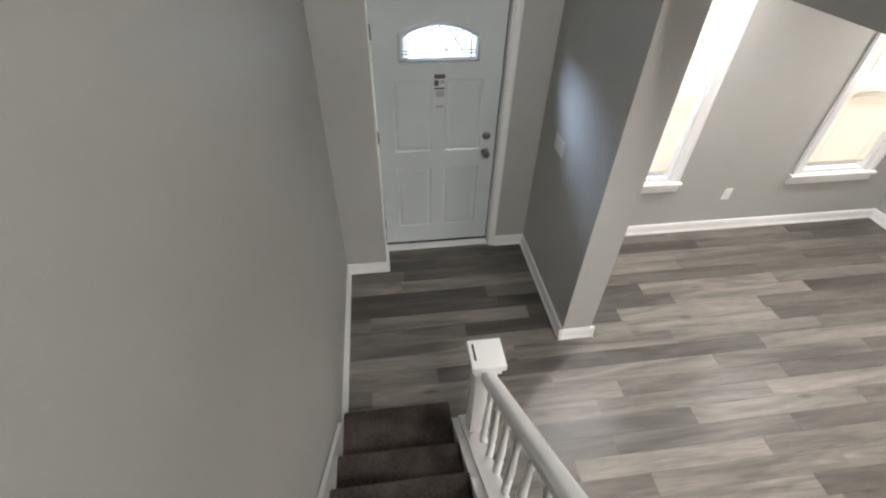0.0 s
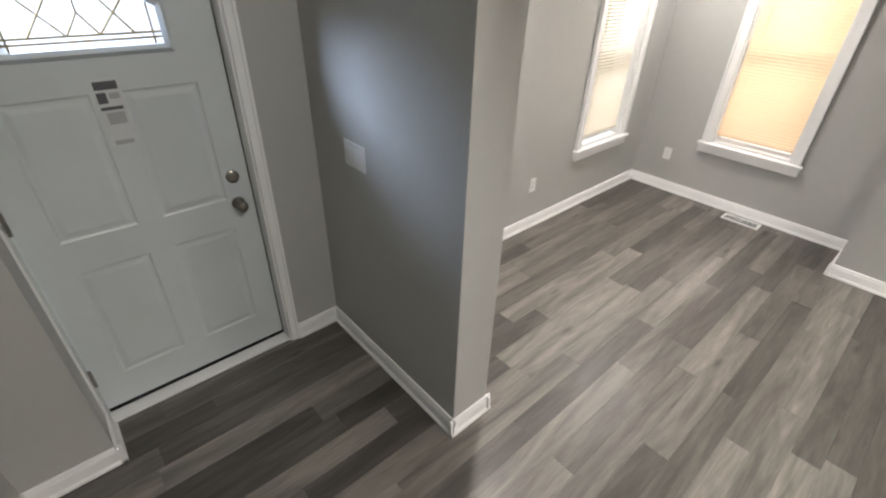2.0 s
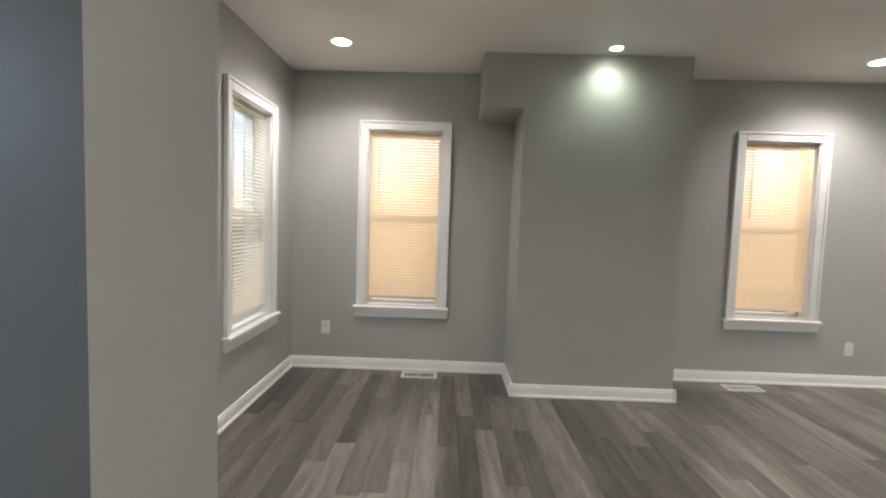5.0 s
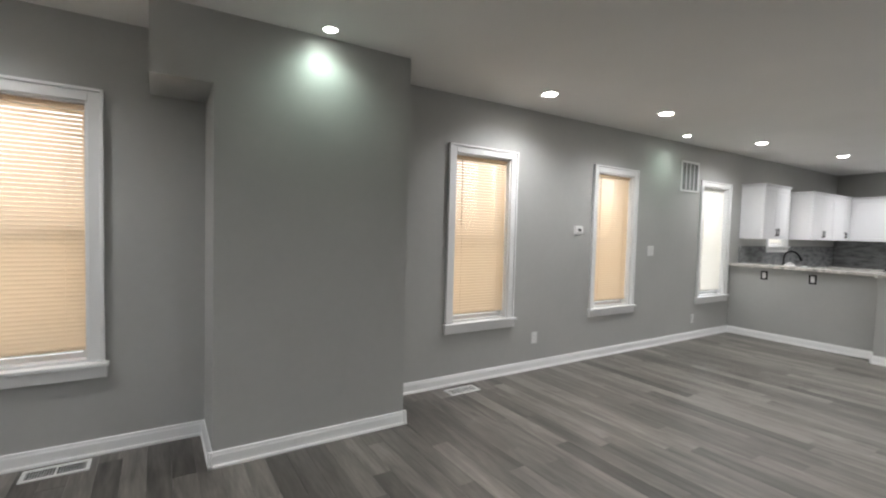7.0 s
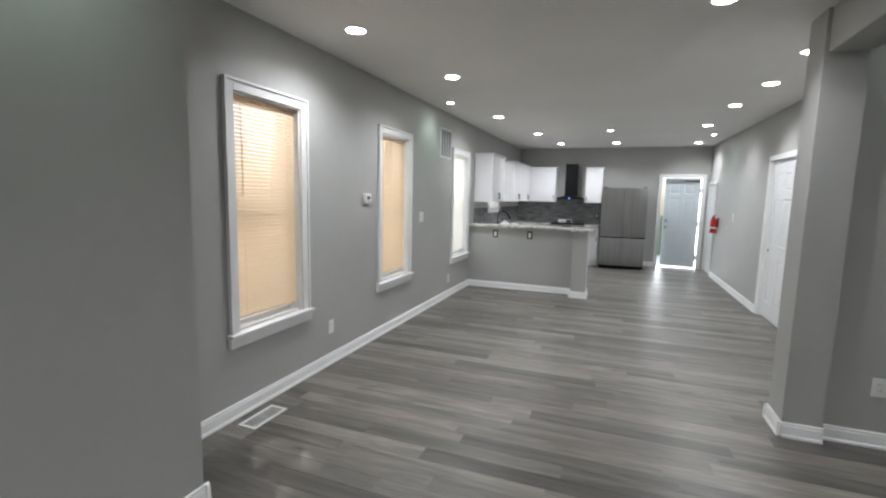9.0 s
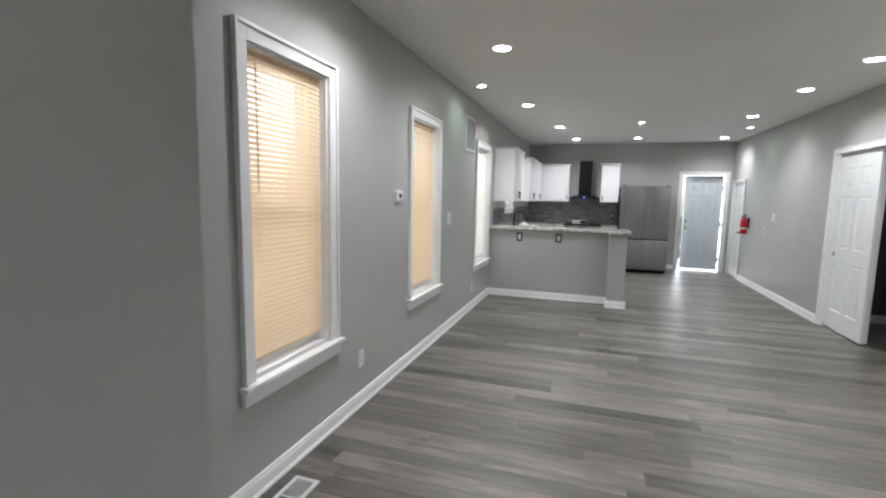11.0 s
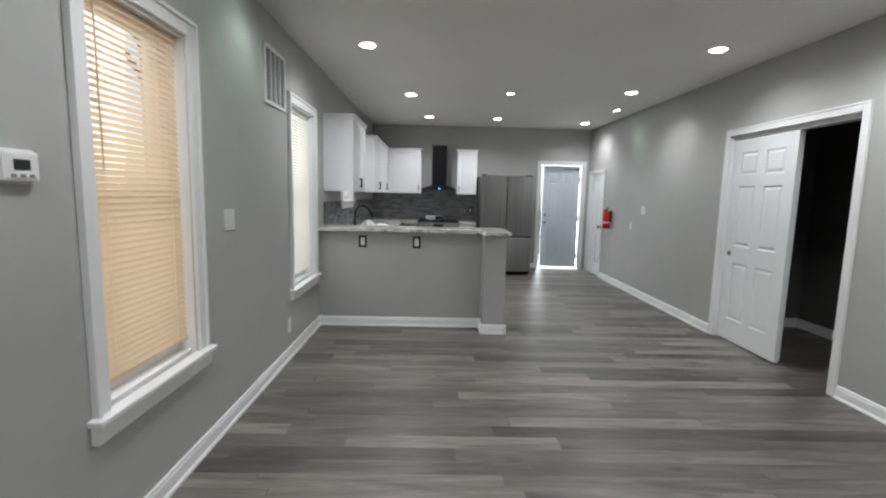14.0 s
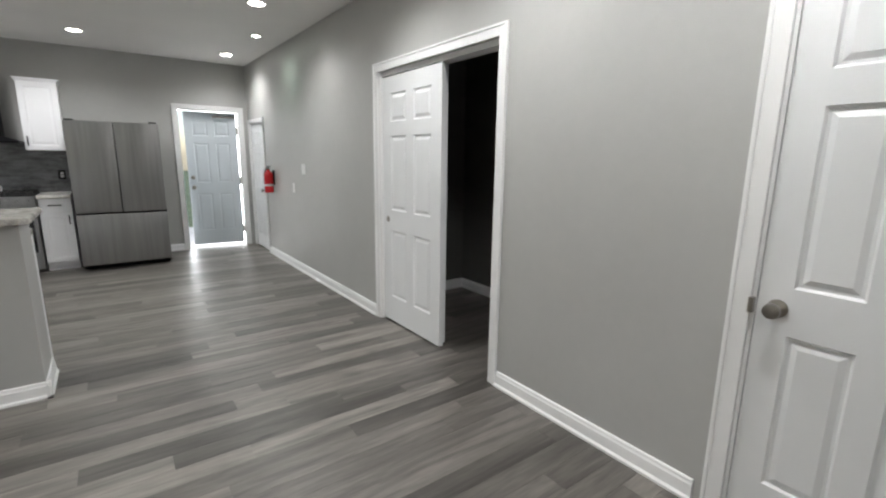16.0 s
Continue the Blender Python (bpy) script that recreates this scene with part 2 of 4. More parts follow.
def add_tube(bm, a, b, r0, r1=None, seg=20):
    a, b = Vector(a), Vector(b)
    d = b - a
    m = Matrix.Translation((a + b) / 2) @ d.to_track_quat("Z", "Y").to_matrix().to_4x4()
    bmesh.ops.create_cone(bm, cap_ends=True, segments=seg, radius1=r0, radius2=r0 if r1 is None else r1, depth=d.length, matrix=m)


def tube(a, b, r0, r1=None, seg=20):
    bm = bmesh.new()
    add_tube(bm, a, b, r0, r1, seg)
    return bm


def lathe(profile, seg=20):
    """Turn (radius, height) pairs about the z axis."""
    bm = bmesh.new()
    rings = [[bm.verts.new((r * math.cos(2 * math.pi * k / seg), r * math.sin(2 * math.pi * k / seg), z)) for k in range(seg)] for r, z in profile]
    for lo, hi in zip(rings, rings[1:]):
        for k in range(seg):
            bm.faces.new((lo[k], lo[(k + 1) % seg], hi[(k + 1) % seg], hi[k]))
    bm.faces.new(rings[0][::-1])
    bm.faces.new(rings[-1])
    return bm


def sweep(points, r, seg=12):
    bm = bmesh.new()
    pts = [Vector(p) for p in points]
    rings = []
    for i, p in enumerate(pts):
        d = (pts[min(i + 1, len(pts) - 1)] - pts[max(i - 1, 0)]).normalized()
        q = d.to_track_quat("Z", "Y")
        rings.append([bm.verts.new(p + q @ Vector((r * math.cos(2 * math.pi * k / seg), r * math.sin(2 * math.pi * k / seg), 0))) for k in range(seg)])
    for lo, hi in zip(rings, rings[1:]):
        for k in range(seg):
            bm.faces.new((lo[k], lo[(k + 1) % seg], hi[(k + 1) % seg], hi[k]))
    bm.faces.new(rings[0][::-1])
    bm.faces.new(rings[-1])
    return bm


def to_mesh(name, bm, mat, smooth=False):
    bmesh.ops.recalc_face_normals(bm, faces=bm.faces)
    me = bpy.data.meshes.new(name)
    bm.to_mesh(me)
    bm.free()
    me.materials.append(mat)
    if smooth:
        for p in me.polygons:
            p.use_smooth = True
        me.set_sharp_from_angle(angle=radians(40))
    return me


def part(name, bm, mat, parent, label="", smooth=False):
    ob = new(name, to_mesh(name, bm, mat, smooth))
    ob.parent = parent
    if label:
        tagged(ob, label)
    return ob


def thing(name, label, category, group="", kind="", at=None):
    ob = new(name)
    if at is not None:
        ob.matrix_world = at
    return tagged(ob, label, category, group, kind)


def solid(name, bm, mat, label, category, kind="", group="", smooth=False):
    return tagged(new(name, to_mesh(name, bm, mat, smooth)), label, category, group, kind)


def structure(name, bm, mat, label, category):
    return solid(name, bm, mat, label, category, "structure")


# ---- walls ----
def wall(name, axis, face, back, lo, hi, z0, z1, openings, label, mat=None):
    """A wall along axis from lo to hi between the planes face and back; openings are (lo, hi, bottom, top)."""
    us = sorted({lo, hi, *[o[0] for o in openings], *[o[1] for o in openings]})
    bm = bmesh.new()
    for a, b in zip(us, us[1:]):
        cuts = sorted([(o[2], o[3]) for o in openings if o[0] <= a + 1e-6 and o[1] >= b - 1e-6])
        z = z0
        for bottom, top in cuts + [(z1, z1)]:
            if bottom > z + 1e-4:
                if axis == "y":
                    add_box(bm, min(face, back), max(face, back), a, b, z, bottom)
                else:
                    add_box(bm, a, b, min(face, back), max(face, back), z, bottom)
            z = max(z, top)
    bmesh.ops.remove_doubles(bm, verts=bm.verts, dist=1e-5)
    return structure(name, bm, mat or WALL, label, "wall")


WIN_Z0, WIN_Z1 = 0.58, 2.135
EAST_WINDOWS = ((1.635, 2.437), (-1.645, -0.842), (-3.588, -2.787), (-5.85, -5.022))
NORTH_WINDOWS = ((1.69, 2.505), (3.60, 4.41))
CW = 0.075
wall("wall_east", "y", X_E, X_E + 0.22, -10.24, 3.25, -0.02, 2.85, [(a + CW, b - CW, WIN_Z0, WIN_Z1) for a, b in EAST_WINDOWS] + [(-7.78, -7.18, 1.30, 2.08)], "grey painted plaster wall with tall windows")
wall("wall_north", "x", Y_N, Y_N + 0.22, 1.185, X_E, -0.02, 2.85, [(a + CW, b - CW, WIN_Z0, WIN_Z1) for a, b in NORTH_WINDOWS], "grey painted front wall with two windows")
wall("wall_foyer_front", "x", Y_N, Y_N + 0.22, -0.055, 1.185, -0.02, 5.2, [(-0.055, 0.875, -0.02, 2.06)], "grey painted wall around the front door")
structure("wall_foyer_jog", box(-0.6, -0.055, 2.80, Y_N + 0.22, -0.02, 5.2), WALL, "grey painted wall return beside the front door", "wall")
wall("wall_stair", "y", -0.38, -0.6, -3.2, 2.80, -0.02, 5.2, [], "tall grey painted wall along the carpeted stairs")
wall("wall_partition", "y", 1.19, 1.408, 1.935, Y_N, -0.02, 2.70, [], "short grey wall stub between foyer and living room")
structure("wall_header", box(1.19, 1.408, -2.07, 1.935, 2.40, 2.70), WALL, "grey painted header over the wide opening", "wall")
structure("wall_post", box(1.21, 1.43, -2.33, -2.07, -0.02, 2.70), WALL, "grey painted square post at the wide opening", "wall")
structure("wall_hall_end", box(0.64, 1.21, -2.30, -2.14, -0.02, 2.95), WALL, "grey painted end wall of the stair hall", "wall")
structure("wall_under_stairs", box(0.33, 0.64, -2.30, -1.75, -0.02, 2.95), WALL, "grey painted wall under the stairs", "wall")
wall("wall_west", "y", X_W, X_W - 0.14, Y_S, -2.30, -0.02, 2.85, [(-5.81, -4.40, -0.02, 2.05), (-3.0325, -2.3475, -0.02, 2.04), (-9.90, -9.20, -0.02, 1.86)], "light grey painted wall with closet and doors")
wall("wall_south", "x", Y_S, Y_S - 0.2, 0.3, X_E, -0.02, 2.85, [(0.767, 1.584, -0.02, 2.03)], "grey painted back wall of the kitchen")
structure("wall_chimney", box(4.305, X_E, -0.165, 1.09, -0.02, 2.72), WALL, "grey painted chimney breast standing out of the wall", "wall")
structure("wall_chimney_soffit", box(4.305, X_E, 1.09, 1.40, 2.235, 2.72), WALL, "grey painted boxed soffit beside the chimney breast", "wall")
# upper stairwell
structure("wall_upper_east", box(1.185, 1.41, -3.2, Y_N + 0.22, 2.70, 5.2), WALL, "grey painted upper stairwell wall", "wall")
structure("wall_upper_south", box(-0.6, 1.41, -3.4, -3.2, 2.80, 5.2), WALL, "grey painted upper landing wall", "wall")
structure("floor_landing", box(-0.375, 0.5, -3.2, -2.42, 2.75, 2.88), CARPET, "dark carpeted upper landing", "floor")
structure("ceiling_stairwell", box(-0.6, 1.41, -3.4, Y_N + 0.22, 5.2, 5.3), CEIL, "white painted ceiling over the stairwell", "ceiling")
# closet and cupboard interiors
structure("wall_closet", box(-0.67, -0.57, -6.3, -3.9, -0.02, 2.6), CLOSET, "dark grey painted closet back wall with shade in its colour", "wall")
structure("wall_closet_end", box(-0.57, 0.50, -6.3, -6.2, -0.02, 2.6), CLOSET, "dark grey painted closet end wall with shade in its colour", "wall")
structure("wall_closet_end", box(-0.57, 0.50, -4.0, -3.9, -0.02, 2.6), CLOSET, "dark grey painted closet end wall with shade in its colour", "wall")
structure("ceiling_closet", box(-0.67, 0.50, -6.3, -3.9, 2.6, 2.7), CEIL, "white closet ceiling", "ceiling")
structure("wall_cellar", box(0.30, 0.36, Y_S, -9.0, -0.02, 2.6), WALL, "dark grey wall behind the cellar door", "wall")

bm = bmesh.new()
for (y0, y1, x0, x1) in ((-10.24, -2.2, 0.5, X_E + 0.1), (-2.2, Y_N + 0.1, 1.30, X_E + 0.1)):
    vs = [bm.verts.new((x, y, ceil_z(y) + dz)) for dz in (0, 0.12) for x, y in ((x0, y0), (x1, y0), (x1, y1), (x0, y1))]
    bmesh.ops.convex_hull(bm, input=vs)
structure("ceiling", bm, CEIL, "white painted flat ceiling with recessed lights", "ceiling")
structure("ground", box(-60, 60, -60, 60, -0.5, -0.35), GRASS, "green lawn around the house", "ground")
structure("porch_slab", box(0.2, 2.6, -12.6, -10.24, -0.35, -0.03), CONCRETE, "pale concrete slab outside the back door", "pavement")


# ---- baseboards ----
def baseboard(p0, p1, n, h=0.098):
    """Moulded skirting from p0 to p1 on the floor; n points into the room."""
    p0, p1, n = Vector((*p0, 0)), Vector((*p1, 0)), Vector((*n, 0))
    prof = ((0, 0), (0.026, 0), (0.026, 0.012), (0.017, 0.022), (0.015, 0.072), (0.011, 0.082), (0.010, 0.092), (0.005, h), (0, h))
    bm = bmesh.new()
    d = (p1 - p0).normalized() * 0.0
    rings = [[bm.verts.new(p + n * a + Vector((0, 0, b))) for a, b in prof] for p in (p0 - d, p1 + d)]
    k = len(prof)
    for i in range(k):
        bm.faces.new((rings[0][i], rings[0][(i + 1) % k], rings[1][(i + 1) % k], rings[1][i]))
    bm.faces.new(rings[0][::-1])
    bm.faces.new(rings[1])
    return structure("baseboard", bm, TRIM, "white moulded wooden baseboard along the wall", "baseboard")


T = 0.026
baseboard((X_E, 1.09), (X_E, Y_N), (-1, 0))
baseboard((4.305 - T, 1.09), (X_E, 1.09), (0, 1))
baseboard((4.305, -0.165 - T), (4.305, 1.09 + T), (-1, 0))
baseboard((4.305 - T, -0.165), (X_E, -0.165), (0, -1))
baseboard((X_E, -5.95), (X_E, -0.165), (-1, 0))
baseboard((1.41, Y_N), (X_E, Y_N), (0, -1))
baseboard((0.925, Y_N), (1.19, Y_N), (0, -1))
baseboard((1.19, 1.935 - T), (1.19, Y_N), (-1, 0))
baseboard((1.19 - T, 1.935), (1.408 + T, 1.935), (0, -1))
baseboard((1.408, 1.935 - T), (1.408, Y_N), (1, 0))
baseboard((-0.38, 1.31), (-0.38, 2.80), (1, 0))
baseboard((-0.38, 2.80), (-0.055 + T, 2.80), (0, -1))
baseboard((-0.055, 2.80 - T), (-0.055, Y_N), (1, 0))
baseboard((X_W, -4.33), (X_W, -3.14), (1, 0))
baseboard((X_W, -9.15), (X_W, -5.88), (1, 0))
baseboard((1.65, Y_S), (1.93, Y_S), (0, 1))
baseboard((1.43, -2.33 - T), (1.43, -2.07 + T), (1, 0))
baseboard((1.21, -2.07), (1.43 + T, -2.07), (0, 1))
baseboard((1.21, -2.33), (1.43 + T, -2.33), (0, -1))
baseboard((0.33, -2.14), (1.21, -2.14), (0, 1))
baseboard((-0.57, -6.2), (-0.57, -4.0), (1, 0))
baseboard((-0.57, -6.2), (0.50, -6.2), (0, 1))
baseboard((-0.57, -4.0), (0.50, -4.0), (0, -1))
# peninsula
baseboard((3.10, -5.95), (X_E, -5.95), (0, 1))
baseboard((2.88 - T, -5.725), (3.10 + T, -5.725), (0, 1))
baseboard((3.10, -5.95), (3.10, -5.725 + T), (1, 0))
baseboard((2.88, -6.10), (2.88, -5.725 + T), (-1, 0))


# ---- windows ----
def window(name, at, w, z0, z1, label, slats, curtain_group, cased=True, tilt=62):
    """A double-hung window with casing, stool, two sashes and a closed blind. Local x runs along the wall, y points into the room, the wall face is y = 0."""
    th = thing(name, label, "window", kind="structure", at=at)
    h = w / 2
    if cased:
        for s in (-1, 1):
            bm = box(s * h, s * (h + CW), 0, 0.018, z0, z1 + CW, 0.004)
            add_box(bm, s * (h + CW - 0.016), s * (h + CW + 0.003), 0, 0.029, z0, z1 + CW + 0.003, 0.004)
            part("casing", bm, TRIM, th)
        bm = box(-h, h, 0, 0.018, z1, z1 + CW, 0.004)
        add_box(bm, -h - CW + 0.016, h + CW - 0.016, 0, 0.029, z1 + CW - 0.016, z1 + CW + 0.003, 0.004)
        part("casing", bm, TRIM, th)
        part("window_sill", box(-h - CW - 0.025, h + CW + 0.025, -0.02, 0.055, z0 - 0.025, z0, 0.006), TRIM, th)
        part("apron", box(-h - CW - 0.015, h + CW + 0.015, 0, 0.030, z0 - 0.098, z0 - 0.026, 0.007), TRIM, th)
    for s in (-1, 1):
        part("jamb", box(s * (h - 0.014), s * h, -0.20, 0, z0, z1 - 0.014), TRIM, th)
    part("jamb", box(-h, h, -0.20, 0, z1 - 0.014, z1), TRIM, th)
    part("jamb", box(-h + 0.014, h - 0.014, -0.20, -0.02, z0 - 0.01, z0 + 0.012), TRIM, th)
    zm = (z0 + z1) / 2
    for lo, hi, y in ((z0 + 0.012, zm + 0.02, -0.105), (zm - 0.02, z1 - 0.014, -0.145)):
        a = h - 0.014
        bm = bmesh.new()
        for s in (-1, 1):
            add_box(bm, s * (a - 0.024), s * a, y - 0.018, y + 0.018, lo, hi)
        add_box(bm, -a + 0.024, a - 0.024, y - 0.018, y + 0.018, lo, lo + 0.032)
        add_box(bm, -a + 0.024, a - 0.024, y - 0.018, y + 0.018, hi - 0.032, hi)
        part("sash", bm, TRIM, th)
        pane = part("pane", box(-a + 0.024, a - 0.024, y - 0.003, y + 0.003, lo + 0.032, hi - 0.032), GLASS, th)
        pane.visible_shadow = False
    bl = thing("window_blind", "closed %s vinyl mini blind hanging in the window" % ("white" if slats is SLATW else "cream"), "blind", curtain_group, at=at)
    a = h - 0.02
    part("headrail", box(-a, a, -0.062, -0.030, z1 - 0.046, z1 - 0.016, 0.003), slats, bl)
    pitch = 0.0262
    n = int((z1 - 0.05 - (z0 + 0.075)) / pitch)
    sl = bmesh.new()
    ang = radians(-tilt)
    rows = []
    for k in range(4):
        u = (k / 3 - 0.5) * 0.030
        c = 0.0038 * (1 - (2 * k / 3 - 1) ** 2)
        yy, zz = u * math.cos(ang) - c * math.sin(ang), u * math.sin(ang) + c * math.cos(ang)
        rows.append((sl.verts.new((-a, yy, zz)), sl.verts.new((a, yy, zz))))
    for r0, r1 in zip(rows, rows[1:]):
        sl.faces.new((r0[0], r0[1], r1[1], r1[0]))
    me = to_mesh("slat", sl, slats, True)
    for i in range(n):
        ob = new("slat", me)
        ob.parent = bl
        ob.location = (0, -0.046, z1 - 0.052 - (i + 0.5) * pitch)
    low = z1 - 0.052 - n * pitch
    part("bottom_rail", box(-a, a, -0.058, -0.034, low - 0.020, low, 0.003), slats, bl)
    part("tilt_wand", tube((a - 0.075, -0.024, z1 - 0.05), (a - 0.075, -0.022, z1 - 0.66), 0.004, seg=8), slats, bl)
    part("lift_cord", tube((-a + 0.06, -0.026, z1 - 0.05), (-a + 0.06, -0.026, z1 - 0.50), 0.0015, seg=6), slats, bl)
    for s in (-0.7, 0.7):
        part("ladder_cord", tube((a * s, -0.031, low), (a * s, -0.031, z1 - 0.04), 0.0012, seg=6), slats, bl)
    return th


for i, (a, b) in enumerate(EAST_WINDOWS):
    # The fourth window's cream blind gets white slats: its glare is in the colour.
    window("window_%d" % (i + 1), pose(X_E, (a + b) / 2, 0, 0, 0, 90), b - a - 2 * CW, WIN_Z0, WIN_Z1, "white-cased double-hung window in the grey side wall", SLATW if i == 3 else SLATC, "side wall blinds", tilt=58)
for i, (a, b) in enumerate(NORTH_WINDOWS):
    window("window_%d" % (i + 5), pose((a + b) / 2, Y_N, 0, 0, 0, 180), b - a - 2 * CW, WIN_Z0, WIN_Z1, "white-cased double-hung window in the front wall", SLATP, "front wall blinds", tilt=28)
window("window_7", pose(X_E, -7.48, 0, 0, 0, 90), 0.60, 1.30, 2.08, "small kitchen window between the wall cabinets", SLATW, "kitchen blind")


# ---- doors ----
def panel_slab(w, h, t, panels, hole=None, deep=1.0):
    """A moulded door slab standing on z = 0, centred on x, with its moulded face at y = t / 2."""
    bm = bmesh.new()
    xs = sorted({-w / 2, w / 2, *[p[0] for p in panels], *[p[1] for p in panels]})
    zs = sorted({0, h, *[p[2] for p in panels], *[p[3] for p in panels]})
    grid = {(i, j, s): bm.verts.new((x, s * t / 2, z)) for i, x in enumerate(xs) for j, z in enumerate(zs) for s in (-1, 1)}
    hot = []
    if hole:
        return slab_with_hole(w, h, t, panels, hole)
    for i in range(len(xs) - 1):
        for j in range(len(zs) - 1):
            for s in (-1, 1):
                f = bm.faces.new([grid[k] for k in ((i, j, s), (i + 1, j, s), (i + 1, j + 1, s), (i, j + 1, s))])
                xm, zm = (xs[i] + xs[i + 1]) / 2, (zs[j] + zs[j + 1]) / 2
                if any(p[0] < xm < p[1] and p[2] < zm < p[3] for p in panels):
                    hot.append(f)
    n, m = len(xs) - 1, len(zs) - 1
    for i in range(n):
        for j in (0, m):
            bm.faces.new([grid[k] for k in ((i, j, -1), (i + 1, j, -1), (i + 1, j, 1), (i, j, 1))])
    for j in range(m):
        for i in (0, n):
            bm.faces.new([grid[k] for k in ((i, j, -1), (i, j + 1, -1), (i, j + 1, 1), (i, j, 1))])
    bmesh.ops.recalc_face_normals(bm, faces=bm.faces)
    bmesh.ops.inset_individual(bm, faces=hot, thickness=0.012, depth=-0.010 * deep)
    bmesh.ops.inset_individual(bm, faces=hot, thickness=0.014, depth=0.0)
    bmesh.ops.inset_individual(bm, faces=hot, thickness=0.028, depth=0.008 * deep)
    return bm


def slab_with_hole(w, h, t, panels, hole):
    """The same slab with a glazed rectangle left out, all above the panels."""
    cut = hole[2] - 0.06
    bm = panel_slab(w, cut, t, panels, deep=0.55)
    add_box(bm, -w / 2, w / 2, -t / 2, t / 2, cut, hole[2])
    add_box(bm, -w / 2, w / 2, -t / 2, t / 2, hole[3], h)
    add_box(bm, -w / 2, hole[0], -t / 2, t / 2, hole[2], hole[3])
    add_box(bm, hole[1], w / 2, -t / 2, t / 2, hole[2], hole[3])
    return bm


def six_panels(w, h):
    m, g = 0.115 * w / 0.76, 0.10 * w / 0.76
    a = w / 2 - m
    k = h / 2.03
    out = []
    for lo, hi in ((0.22, 0.80), (0.97, 1.57), (1.68, 1.90)):
        out += [(-a, -g / 2, lo * k, hi * k), (g / 2, a, lo * k, hi * k)]
    return out


def door_knob(parent, x, z, y, plate=True):
    bm = lathe(((0.032, 0), (0.032, 0.006), (0.014, 0.012), (0.012, 0.035), (0.022, 0.042), (0.028, 0.055), (0.025, 0.068), (0.012, 0.074)), 24)
    bmesh.ops.transform(bm, matrix=pose(x, y, z, -90, 0, 0), verts=bm.verts)
    return part("door_knob", bm, NICKEL, parent, "round brushed nickel knob", True)


def casing_set(th, w, h, y=0.0, cw=0.07, depth=0.02):
    for s in (-1, 1):
        bm = box(s * w / 2, s * (w / 2 + cw), y, y + depth * 0.8, 0, h + cw, 0.003)
        add_box(bm, s * (w / 2 + cw - 0.014), s * (w / 2 + cw + 0.002), y, y + depth * 1.12, 0, h + cw + 0.002, 0.004)
        part("casing", bm, TRIM, th)
    bm = box(-w / 2, w / 2, y, y + depth * 0.8, h, h + cw, 0.003)
    add_box(bm, -w / 2 - cw + 0.014, w / 2 + cw - 0.014, y, y + depth * 1.12, h + cw - 0.014, h + cw + 0.002, 0.004)
    part("casing", bm, TRIM, th)


# front door: local x to the west when seen from inside, y into the house
fd = thing("door_1", "white front door with arched leaded glass, closed", "door", kind="structure", at=pose(0.41, Y_N, 0, 0, 0, 180))
casing_set(fd, 0.93, 2.055, 0.0, 0.048, 0.018)
FW, FH = 0.90, 2.03
LITE = (-0.25, 0.25, 1.645, 1.855)
bm = panel_slab(FW, FH, 0.045, [(-0.33, -0.05, 0.20, 0.78), (0.05, 0.33, 0.20, 0.78), (-0.33, -0.05, 0.93, 1.48), (0.05, 0.33, 0.93, 1.48)], (LITE[0], LITE[1], LITE[2] - 0.012, LITE[3] - 0.012))
slab = part("door_slab", bm, DOORF, fd)
slab.location = (0, -0.105, 0.014)
# arched glass with its moulded frame
def arch(inset, n=14):
    x0, x1, z0, z1 = LITE
    pts = [(x0 + inset, z0 + inset), (x1 - inset, z0 + inset)]
    for k in range(n + 1):
        u = k / n
        x = (x1 - inset) + (x0 - x1 + 2 * inset) * u
        pts.append((x, z1 - 0.075 - inset + 0.075 * math.sin(math.pi * u) ** 0.8))
    return pts


bm = bmesh.new()
outer, inner = arch(-0.028), arch(0.004)
vo = [bm.verts.new((x, -0.0805, z)) for x, z in outer]
vm = [bm.verts.new((x * 0.5 + a * 0.5, -0.064, z * 0.5 + b * 0.5)) for (x, z), (a, b) in zip(outer, inner)]
vi = [bm.verts.new((x, -0.0800, z)) for x, z in inner]
for k in range(len(outer)):
    j = (k + 1) % len(outer)
    bm.faces.new((vo[k], vo[j], vm[j], vm[k]))
    bm.faces.new((vm[k], vm[j], vi[j], vi[k]))
part("lite_frame", bm, DOORF, fd, "raised white moulded frame")
LITEGLASS = slat_material("textured_leaded_glass", (0.93, 0.95, 0.97))
lite = part("glass_lite", box(LITE[0], LITE[1], -0.100, -0.094, LITE[2], LITE[3]), LITEGLASS, fd, "bright textured leaded glass")
lite.visible_shadow = False
top = arch(0.0)[2:]
for k in range(len(top) - 1):
    (xa, za), (xb, zb) = top[k], top[k + 1]
    if LITE[3] - min(za, zb) > 0.002:
        bm = bmesh.new()
        vs = [bm.verts.new((x, y, z)) for y in (-0.086, -0.0825) for x, z in ((xa, za), (xb, zb), (xb, LITE[3] + 0.001), (xa, LITE[3] + 0.001))]
        bmesh.ops.convex_hull(bm, input=vs)
        part("spandrel", bm, DOORF, fd)
